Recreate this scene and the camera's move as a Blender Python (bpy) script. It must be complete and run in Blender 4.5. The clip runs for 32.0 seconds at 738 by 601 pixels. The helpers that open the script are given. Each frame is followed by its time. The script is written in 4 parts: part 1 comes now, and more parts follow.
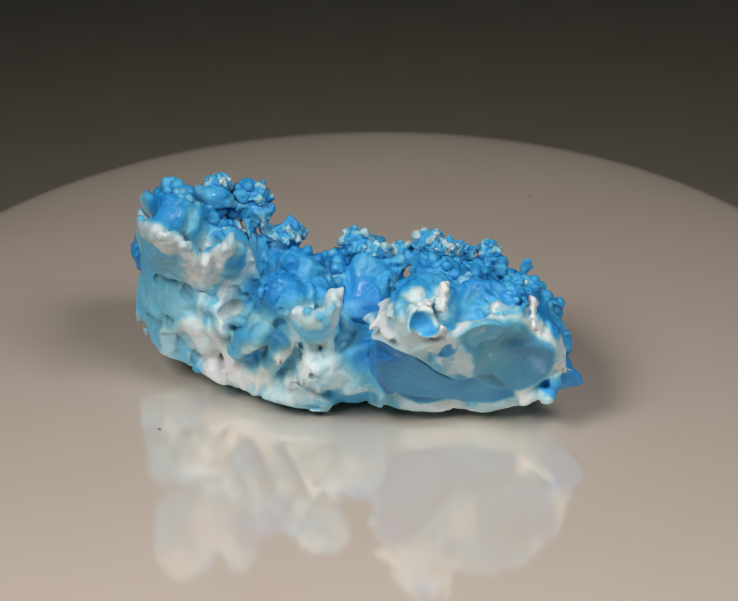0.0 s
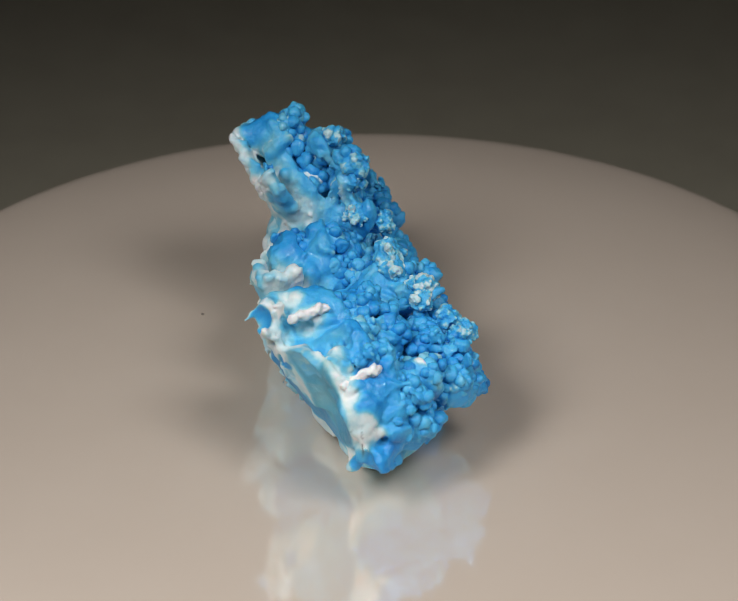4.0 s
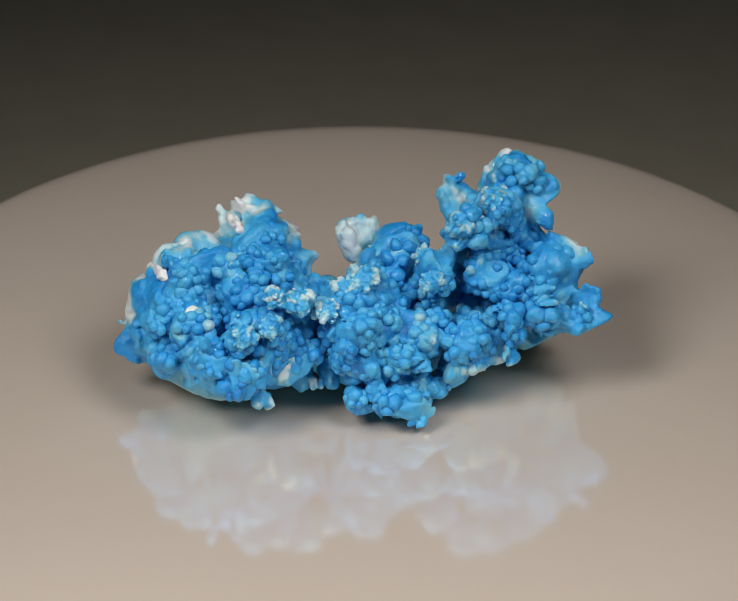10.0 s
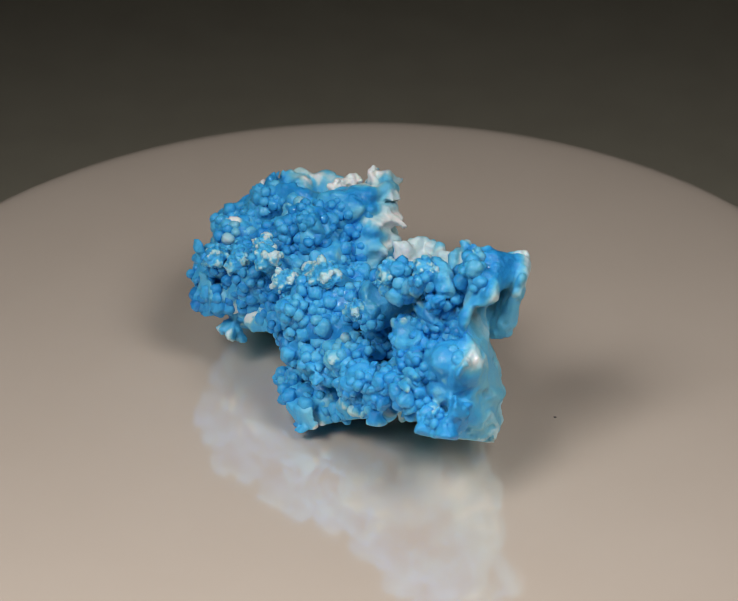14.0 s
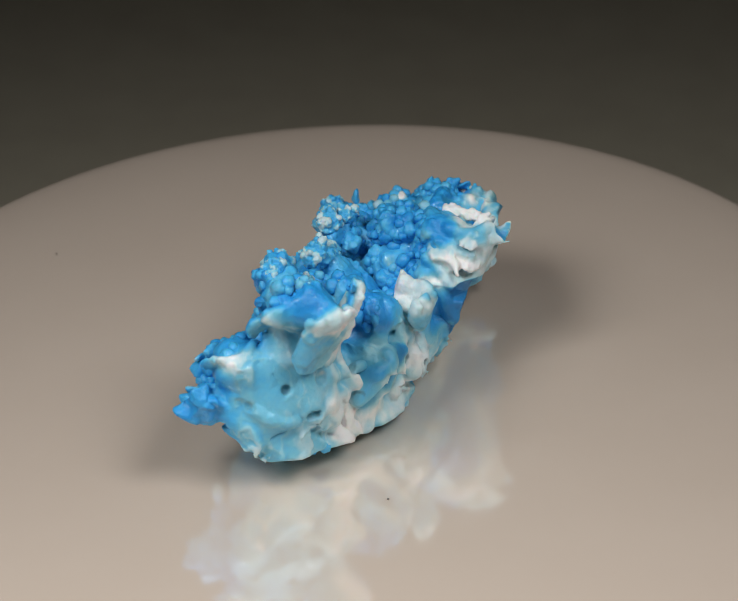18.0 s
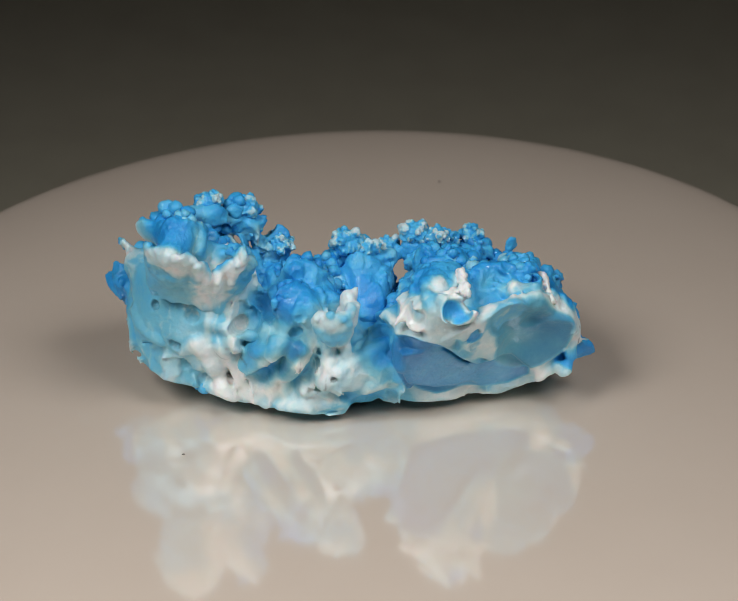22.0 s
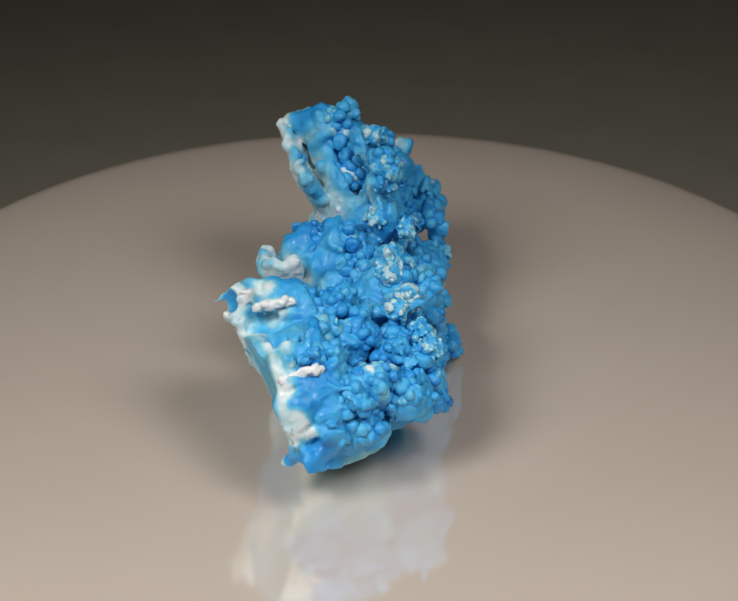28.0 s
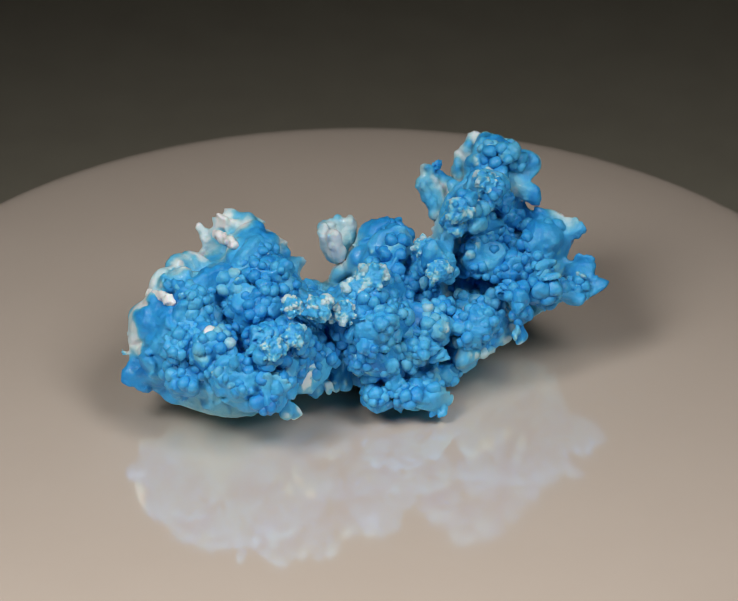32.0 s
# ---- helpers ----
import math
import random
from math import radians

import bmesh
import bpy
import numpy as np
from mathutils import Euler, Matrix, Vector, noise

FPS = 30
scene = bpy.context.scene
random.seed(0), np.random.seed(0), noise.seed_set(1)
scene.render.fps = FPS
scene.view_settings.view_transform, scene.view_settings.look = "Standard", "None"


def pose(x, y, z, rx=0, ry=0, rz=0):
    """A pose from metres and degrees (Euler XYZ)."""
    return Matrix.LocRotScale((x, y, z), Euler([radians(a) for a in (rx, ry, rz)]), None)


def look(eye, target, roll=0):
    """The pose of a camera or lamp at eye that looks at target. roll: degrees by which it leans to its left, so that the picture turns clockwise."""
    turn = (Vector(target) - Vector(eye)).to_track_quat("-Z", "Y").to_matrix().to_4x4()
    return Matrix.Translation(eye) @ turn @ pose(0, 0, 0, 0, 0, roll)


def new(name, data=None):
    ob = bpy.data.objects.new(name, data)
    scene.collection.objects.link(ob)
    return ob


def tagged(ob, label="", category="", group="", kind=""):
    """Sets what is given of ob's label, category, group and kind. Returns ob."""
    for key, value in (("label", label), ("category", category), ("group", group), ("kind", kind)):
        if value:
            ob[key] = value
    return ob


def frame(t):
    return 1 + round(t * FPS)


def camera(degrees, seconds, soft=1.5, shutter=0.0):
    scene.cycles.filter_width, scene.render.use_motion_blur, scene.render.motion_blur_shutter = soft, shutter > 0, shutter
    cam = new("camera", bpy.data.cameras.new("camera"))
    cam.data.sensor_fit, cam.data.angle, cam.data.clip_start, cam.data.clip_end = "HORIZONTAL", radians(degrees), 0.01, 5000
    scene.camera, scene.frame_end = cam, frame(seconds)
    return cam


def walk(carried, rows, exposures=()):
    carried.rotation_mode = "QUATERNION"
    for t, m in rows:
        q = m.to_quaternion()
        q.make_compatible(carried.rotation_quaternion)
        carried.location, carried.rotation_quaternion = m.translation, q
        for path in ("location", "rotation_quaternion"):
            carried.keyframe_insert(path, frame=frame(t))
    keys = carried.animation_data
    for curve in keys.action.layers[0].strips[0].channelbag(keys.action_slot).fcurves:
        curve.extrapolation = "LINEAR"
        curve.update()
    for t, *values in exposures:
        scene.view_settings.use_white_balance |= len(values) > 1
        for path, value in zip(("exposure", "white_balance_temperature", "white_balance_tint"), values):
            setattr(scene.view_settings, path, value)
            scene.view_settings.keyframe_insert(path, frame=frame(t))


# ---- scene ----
cam = camera(8.207, 32.0, soft=0.6)
EYE = (0.0, -0.83, 0.5337)
AIM = look(EYE, (0.00249, -0.12465, 0.09624), roll=-1.147)
walk(cam, [(0.0, AIM), (32.0, AIM)])

cam.data.dof.use_dof = True
cam.data.dof.focus_distance = 0.97
cam.data.dof.aperture_fstop = 30

TURN = -15.711          # degrees a second, clockwise seen from above
CM = 0.01

# ---- world, lamps, exposure ----
world = bpy.data.worlds.new("room_air")
scene.world = world
world.use_nodes = True
world.node_tree.nodes["Background"].inputs[0].default_value = (0.9, 0.85, 0.8, 1)
world.node_tree.nodes["Background"].inputs[1].default_value = 0.015


def lamp(name, eye, target, size, watts, colour, spread):
    data = bpy.data.lights.new(name, "AREA")
    data.shape, data.size, data.size_y, data.energy, data.color = "RECTANGLE", size[0], size[1], watts, colour
    data.spread = radians(spread)
    ob = new(name, data)
    ob.matrix_world = look(eye, target)
    return ob


lamp("desk_lamp", (-0.25, -0.255, 0.42), (-0.03, -0.15, 0.0), (0.22, 0.22), 0.455, (0.985, 0.99, 1.0), 74)
lamp("desk_lamp", (0.22, -0.225, 0.42), (0, -0.135, 0.0), (0.22, 0.22), 0.315, (0.985, 0.985, 1.0), 73)


# ---- materials ----
def material(name):
    m = bpy.data.materials.new(name)
    m.use_nodes = True
    nodes, links = m.node_tree.nodes, m.node_tree.links
    return m, nodes, links, nodes["Principled BSDF"]


def ramp_node(nodes, stops):
    r = nodes.new("ShaderNodeValToRGB")
    el = r.color_ramp.elements
    while len(el) < len(stops):
        el.new(0.5)
    for e, (at, c) in zip(el, stops):
        e.position, e.color = at, (*c, 1)
    return r


def noise_node(nodes, links, scale, detail=4, rough=0.55):
    tc = nodes.new("ShaderNodeTexCoord")
    n = nodes.new("ShaderNodeTexNoise")
    n.inputs["Scale"].default_value, n.inputs["Detail"].default_value = scale, detail
    n.inputs["Roughness"].default_value = rough
    links.new(tc.outputs["Object"], n.inputs["Vector"])
    return n


def math_node(nodes, links, op, a, b):
    n = nodes.new("ShaderNodeMath")
    n.operation = op
    for i, v in enumerate((a, b)):
        if isinstance(v, (int, float)):
            n.inputs[i].default_value = v
        else:
            links.new(v, n.inputs[i])
    return n.outputs[0]


STONE = [(0.0, (0.80, 0.80, 0.775)), (0.14, (0.52, 0.68, 0.70)), (0.34, (0.17, 0.50, 0.64)),
         (0.56, (0.062, 0.42, 0.72)), (0.78, (0.018, 0.29, 0.66)), (1.0, (0.006, 0.13, 0.42))]


# clouded grey-blue agate of the broken faces
SLATE = [(0.0, (0.78, 0.78, 0.72)), (0.25, (0.34, 0.58, 0.60)), (0.5, (0.10, 0.36, 0.46)), (0.75, (0.035, 0.21, 0.37)), (1.0, (0.018, 0.12, 0.27))]


def stone_material(name, unit, bump, rough):
    """unit: metres to one unit of the object's own space."""
    m, nodes, links, b = material(name)
    at = nodes.new("ShaderNodeAttribute")
    at.attribute_name = "tone"
    big = noise_node(nodes, links, 170 * unit, 5)
    fine = noise_node(nodes, links, 1100 * unit, 3)
    info = nodes.new("ShaderNodeObjectInfo")
    v = math_node(nodes, links, "MULTIPLY_ADD", math_node(nodes, links, "SUBTRACT", big.outputs[0], 0.5), 0.30)
    v.node.inputs[2].default_value = 0
    v = math_node(nodes, links, "ADD", v, at.outputs["Fac"])
    w = math_node(nodes, links, "MULTIPLY", math_node(nodes, links, "SUBTRACT", fine.outputs[0], 0.5), 0.07)
    v = math_node(nodes, links, "ADD", v, w)
    u = math_node(nodes, links, "MULTIPLY", math_node(nodes, links, "SUBTRACT", info.outputs["Random"], 0.5), 0.14)
    v = math_node(nodes, links, "ADD", v, u)
    r = ramp_node(nodes, STONE)
    links.new(v, r.inputs[0])
    dark_attr = nodes.new("ShaderNodeAttribute")
    dark_attr.attribute_name = "dark_share"
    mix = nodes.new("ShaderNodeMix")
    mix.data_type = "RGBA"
    links.new(dark_attr.outputs["Fac"], mix.inputs[0])
    slate = nodes.new("ShaderNodeAttribute")
    slate.attribute_name = "slate"
    dull = ramp_node(nodes, SLATE)
    links.new(v, dull.inputs[0])
    agate = nodes.new("ShaderNodeMix")
    agate.data_type = "RGBA"
    links.new(slate.outputs["Fac"], agate.inputs[0])
    links.new(r.outputs[0], agate.inputs[6])
    links.new(dull.outputs[0], agate.inputs[7])
    links.new(agate.outputs[2], mix.inputs[6])
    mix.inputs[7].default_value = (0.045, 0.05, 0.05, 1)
    links.new(mix.outputs[2], b.inputs["Base Color"])
    b.inputs["Subsurface Weight"].default_value = 0.22
    b.inputs["Subsurface Radius"].default_value = (0.25, 0.7, 1.0)
    b.inputs["Subsurface Scale"].default_value = 0.0009
    rr = math_node(nodes, links, "MULTIPLY_ADD", fine.outputs[0], 0.16)
    rr.node.inputs[2].default_value = rough
    links.new(rr, b.inputs["Roughness"])
    b.inputs["IOR"].default_value = 1.45
    b.inputs["Coat Weight"].default_value, b.inputs["Coat Roughness"].default_value = 0.20, 0.07
    bn = nodes.new("ShaderNodeTexNoise")
    bn.inputs["Scale"].default_value, bn.inputs["Detail"].default_value = 800 * unit, 4
    tc = nodes.new("ShaderNodeTexCoord")
    links.new(tc.outputs["Object"], bn.inputs["Vector"])
    bp = nodes.new("ShaderNodeBump")
    bp.inputs["Strength"].default_value, bp.inputs["Distance"].default_value = bump, 0.0006
    links.new(bn.outputs[0], bp.inputs["Height"])
    links.new(bp.outputs[0], b.inputs["Normal"])
    return m


STONE_MAT = stone_material("banded_stone", 1.0, 0.55, 0.42)
GLOBULE_MAT = stone_material("waxy_blue_stone", 0.0033, 0.35, 0.40)


def surface_material(name, colour, dark, scale, rough, ior=1.5, spec=0.5):
    m, nodes, links, b = material(name)
    n = noise_node(nodes, links, scale, 6)
    r = ramp_node(nodes, [(0.3, dark), (0.7, colour)])
    links.new(n.outputs[0], r.inputs[0])
    links.new(r.outputs[0], b.inputs["Base Color"])
    b.inputs["Roughness"].default_value, b.inputs["IOR"].default_value = rough, ior
    b.inputs["Specular IOR Level"].default_value = spec
    return m


PLATE_MAT = surface_material("glossy_white_plate", (0.72, 0.60, 0.495), (0.70, 0.58, 0.475), 30, 0.09, 4.2)
BASE_MAT = surface_material("black_plastic", (0.03, 0.03, 0.03), (0.025, 0.025, 0.025), 200, 0.5)
TABLE_MAT = surface_material("olive_grey_cloth", (0.44, 0.40, 0.305), (0.40, 0.36, 0.275), 60, 0.95, 1.45, 0.1)
WALL_MAT = surface_material("dark_wall_paint", (0.05, 0.045, 0.04), (0.045, 0.04, 0.036), 8, 0.9)
SPECK_MAT = surface_material("dust_speck", (0.16, 0.13, 0.11), (0.12, 0.10, 0.09), 900, 0.9)
PUTTY_MAT = surface_material("dark_putty", (0.03, 0.035, 0.03), (0.02, 0.022, 0.02), 300, 0.7)


# ---- mesh helpers ----
def mesh_object(name, verts, faces, mat, parent=None, label="", smooth=True):
    me = bpy.data.meshes.new(name)
    me.from_pydata(verts.tolist() if hasattr(verts, "tolist") else verts, [], faces.tolist() if hasattr(faces, "tolist") else faces)
    me.materials.append(mat)
    me.shade_smooth() if smooth else me.shade_flat()
    ob = new(name, me)
    if parent:
        ob.parent = parent
    return tagged(ob, label)


def part(name, bm, mat, parent, label=""):
    me = bpy.data.meshes.new(name)
    bm.to_mesh(me)
    bm.free()
    me.materials.append(mat)
    me.shade_smooth()
    ob = new(name, me)
    ob.parent = parent
    return tagged(ob, label)


def surface_nets(F, origin, step):
    """The zero surface of a field on a grid, as vertices and quads."""
    s = F < 0
    nx, ny, nz = F.shape
    corners = [(i, j, k) for i in (0, 1) for j in (0, 1) for k in (0, 1)]
    count = sum(s[i:nx - 1 + i, j:ny - 1 + j, k:nz - 1 + k].astype(np.int8) for i, j, k in corners)
    active = (count > 0) & (count < 8)
    idx = np.argwhere(active)
    lookup = -np.ones(active.shape, dtype=np.int64)
    lookup[tuple(idx.T)] = np.arange(len(idx))
    total, weight = np.zeros((len(idx), 3)), np.zeros((len(idx), 1))
    for a in corners:
        for axis in range(3):
            if a[axis]:
                continue
            b = tuple(1 if n == axis else a[n] for n in range(3))
            fa, fb = F[tuple((idx + a).T)], F[tuple((idx + b).T)]
            m = (fa < 0) != (fb < 0)
            t = fa[m] / (fa[m] - fb[m])
            pt = np.array(a, float)[None].repeat(m.sum(), 0)
            pt[:, axis] = t
            total[m] += pt
            weight[m] += 1
    verts = (idx + total / weight) * step + origin
    quads = []
    for axis in range(3):
        o1, o2 = [n for n in range(3) if n != axis]
        cut = [slice(1, -1)] * 3
        cut[axis] = slice(0, -1)
        nxt = list(cut)
        nxt[axis] = slice(1, None)
        sa, sb = s[tuple(cut)], s[tuple(nxt)]
        for flip, mask in ((False, sa & ~sb), (True, ~sa & sb)):
            e = np.argwhere(mask)
            e[:, o1] += 1
            e[:, o2] += 1
            ring = []
            for d1, d2 in ((0, 0), (1, 0), (1, 1), (0, 1)):
                c = e.copy()
                c[:, o1] -= d1
                c[:, o2] -= d2
                ring.append(lookup[tuple(c.T)])
            q = np.stack(ring, 1)
            if flip != (axis == 1):
                q = q[:, ::-1]
            quads.append(q)
    return verts, np.concatenate(quads)


def drop_crumbs(v, q, least=400):
    """Leaves out loose crumbs of a surface."""
    label = np.arange(len(v))
    for turn in range(60):
        low = label[q].min(1)
        new_label = label.copy()
        for i in range(4):
            np.minimum.at(new_label, q[:, i], low)
        new_label = new_label[new_label]
        if (new_label == label).all():
            break
        label = new_label
    keep = np.bincount(label, minlength=len(v))[label] >= least
    index = np.cumsum(keep) - 1
    return v[keep], index[q[keep[q[:, 0]]]]


def vertex_normals(v, q):
    n = np.cross(v[q[:, 2]] - v[q[:, 0]], v[q[:, 3]] - v[q[:, 1]])
    out = np.zeros_like(v)
    for i in range(4):
        np.add.at(out, q[:, i], n)
    return out / (np.linalg.norm(out, axis=1, keepdims=True) + 1e-12)


def grid_over(blobs, step, margin=0.6):
    b = np.array(blobs, float)
    lo, hi = (b[:, :3] - b[:, 3:]).min(0) - margin, (b[:, :3] + b[:, 3:]).max(0) + margin
    n = np.ceil((hi - lo) / step).astype(int) + 1
    return [lo[i] + step * np.arange(n[i]) for i in range(3)], lo


def field_of(blobs, step, k, grid=None):
    """A grid over some blobs (x, y, z, radius) and their smooth union on it."""
    ax, lo = grid or grid_over(blobs, step)
    n = [len(a) for a in ax]
    total = np.full(n, 1e-20)
    for x, y, z, r in blobs:
        reach = r + 8 * k
        if any(c + reach < a[0] or c - reach > a[-1] for c, a in zip((x, y, z), ax)):
            continue
        sl = [slice(max(0, int((c - reach - lo[i]) / step)), int((c + reach - lo[i]) / step) + 2) for i, c in enumerate((x, y, z))]
        d = np.sqrt((ax[0][sl[0]][:, None, None] - x) ** 2 + (ax[1][sl[1]][None, :, None] - y) ** 2 + (ax[2][sl[2]][None, None, :] - z) ** 2) - r
        total[tuple(sl)] += np.exp(np.clip(-d / k, -60, 60))
    return -k * np.log(total), ax, lo


def union_at(pts, blobs, k):
    b = np.array(blobs, float)
    out = np.zeros(len(pts))
    for x, y, z, r in b:
        out += np.exp(np.clip(-(np.sqrt(((pts - (x, y, z)) ** 2).sum(1)) - r) / k, -60, 60))
    return -k * np.log(out + 1e-30)


COARSE = {}


def outward(pts):
    """The outward direction of the whole stone, read from a coarse grid."""
    step, k = 0.2, 0.25
    if not COARSE:
        ax, lo = grid_over(ALL_BLOBS, step, 1.0)
        g = np.stack(np.meshgrid(*ax, indexing="ij"), -1).reshape(-1, 3)
        out = np.zeros_like(g)
        far = np.min([np.sqrt(((g - b[:3]) ** 2).sum(1)) - b[3] for b in ALL_BLOBS], 0)
        for x, y, z, r in ALL_BLOBS:
            d = g - (x, y, z)
            m = np.sqrt((d ** 2).sum(1)) + 1e-9
            out += d * (np.exp(-(m - r - far) / k) / m)[:, None]
        COARSE["n"], COARSE["lo"] = out.reshape(*[len(a) for a in ax], 3), lo
    p = (pts - COARSE["lo"]) / step
    c = np.clip(np.floor(p).astype(int), 0, np.array(COARSE["n"].shape[:3]) - 2)
    f = p - c
    out = np.zeros((len(pts), 3))
    for dx in (0, 1):
        for dy in (0, 1):
            for dz in (0, 1):
                w = (f[:, 0] if dx else 1 - f[:, 0]) * (f[:, 1] if dy else 1 - f[:, 1]) * (f[:, 2] if dz else 1 - f[:, 2])
                out += w[:, None] * COARSE["n"][c[:, 0] + dx, c[:, 1] + dy, c[:, 2] + dz]
    return out / (np.linalg.norm(out, axis=1, keepdims=True) + 1e-12)


def smooth01(x, a, b):
    t = np.clip((x - a) / (b - a), 0, 1)
    return t * t * (3 - 2 * t)


def set_tone(me, tone, name="tone"):
    at = me.attributes.new(name, "FLOAT", "POINT")
    at.data.foreach_set("value", np.ascontiguousarray(tone, dtype=np.float32))


# ---- the setting ----
def room():
    """Dark room round the table: thick walls, floor and ceiling."""
    def slab(name, x0, x1, y0, y1, z0, z1, mat, label):
        bm = bmesh.new()
        bmesh.ops.create_cube(bm, size=1)
        for v in bm.verts:
            v.co = Vector((x0 if v.co.x < 0 else x1, y0 if v.co.y < 0 else y1, z0 if v.co.z < 0 else z1))
        me = bpy.data.meshes.new(name)
        bm.to_mesh(me)
        bm.free()
        me.materials.append(mat)
        tagged(new(name, me), label, name.split("_")[0], kind="structure")
    slab("wall_north", -1.6, 1.6, 1.6, 1.7, -0.8, 1.7, WALL_MAT, "dark plain wall behind the table")
    slab("wall_south", -1.6, 1.6, -1.7, -1.6, -0.8, 1.7, WALL_MAT, "dark plain wall behind the camera")
    slab("wall_west", -1.7, -1.6, -1.7, 1.7, -0.8, 1.7, WALL_MAT, "dark plain side wall")
    slab("wall_east", 1.6, 1.7, -1.7, 1.7, -0.8, 1.7, WALL_MAT, "dark plain side wall")
    slab("ceiling", -1.7, 1.7, -1.7, 1.7, 1.7, 1.8, WALL_MAT, "dark plain ceiling")
    slab("floor", -1.7, 1.7, -1.7, 1.7, -0.9, -0.8, WALL_MAT, "dark plain floor")


def table():
    """A cloth-covered table under the turntable."""
    root = tagged(new("table"), "table covered with a plain olive-grey cloth", "table")
    root.location = (0, 0, -0.8)
    bm = bmesh.new()
    n = 60
    for i in range(n + 1):
        for j in range(n + 1):
            x, y = -0.9 + 1.8 * i / n, -0.6 + 1.9 * j / n
            bm.verts.new((x, y, 0.70 + 0.0015 * noise.noise((x * 6, y * 6, 0))))
    bm.verts.ensure_lookup_table()
    for i in range(n):
        for j in range(n):
            a = i * (n + 1) + j
            bm.faces.new([bm.verts[c] for c in (a, a + n + 1, a + n + 2, a + 1)])
    geo = bmesh.ops.extrude_face_region(bm, geom=bm.faces[:])
    for v in geo["geom"]:
        if isinstance(v, bmesh.types.BMVert):
            v.co.z = 0.675
    bmesh.ops.recalc_face_normals(bm, faces=bm.faces[:])
    part("table_cover", bm, TABLE_MAT, root)
    for x in (-0.82, 0.82):
        for y in (-0.52, 1.22):
            bm = bmesh.new()
            bmesh.ops.create_cone(bm, cap_ends=True, segments=16, radius1=0.025, radius2=0.03, depth=0.68)
            bmesh.ops.translate(bm, verts=bm.verts[:], vec=(x, y, 0.34))
            part("leg", bm, BASE_MAT, root)


def lathe(profile, seg=160):
    """A turned solid from (radius, height) pairs, closed at the axis."""
    bm = bmesh.new()
    rings = []
    for r, z in profile:
        if r < 1e-6:
            rings.append([bm.verts.new((0, 0, z))])
        else:
            rings.append([bm.verts.new((r * math.cos(2 * math.pi * i / seg), r * math.sin(2 * math.pi * i / seg), z)) for i in range(seg)])
    for a, b in zip(rings, rings[1:]):
        for i in range(seg):
            j = (i + 1) % seg
            if len(a) == 1:
                bm.faces.new((a[0], b[j], b[i]))
            elif len(b) == 1:
                bm.faces.new((a[i], a[j], b[0]))
            else:
                bm.faces.new((a[i], a[j], b[j], b[i]))
    bmesh.ops.recalc_face_normals(bm, faces=bm.faces[:])
    return bm


def turntable():
    root = tagged(new("turntable"), "round glossy white display turntable, slowly turning", "turntable")
    bm = lathe([(0, -0.009), (0.098, -0.009), (0.1018, -0.0075), (0.1032, -0.0055), (0.1034, -0.0034), (0.1030, -0.0026), (0.1022, -0.0022), (0.099, -0.0016), (0.093, -0.0008),
                (0.084, -0.0003), (0.072, 0.0), (0.058, 0.0), (0.040, 0.0), (0, 0.0)])
    for v in bm.verts:
        warp = min(1.0, max(0.0, (math.hypot(v.co.x, v.co.y) - 0.055) / 0.045))
        v.co.z += warp * warp * (0.0112 * v.co.x - 0.0150 * v.co.y)
    bmesh.ops.translate(bm, verts=bm.verts[:], vec=(-0.0002, 0.0011, 0))
    part("platter", bm, PLATE_MAT, root, "glossy white round platter")
    bm = lathe([(0, -0.1015), (0.060, -0.1015), (0.062, -0.0990), (0.060, -0.014), (0.058, -0.0102), (0, -0.0102)], 96)
    part("base", bm, BASE_MAT, root, "plain black base under the platter")
    for x, y, r in ((-0.0373, -0.0142, 0.00026), (0.0363, 0.0690, 0.0002)):
        bm = bmesh.new()
        bmesh.ops.create_icosphere(bm, subdivisions=2, radius=r)
        for v in bm.verts:
            v.co = Vector((v.co.x * 1.3 + x, v.co.y + y, v.co.z * 0.4 + 0.0001))
        part("dust_speck", bm, SPECK_MAT, root, "tiny dark dust speck")
    return root


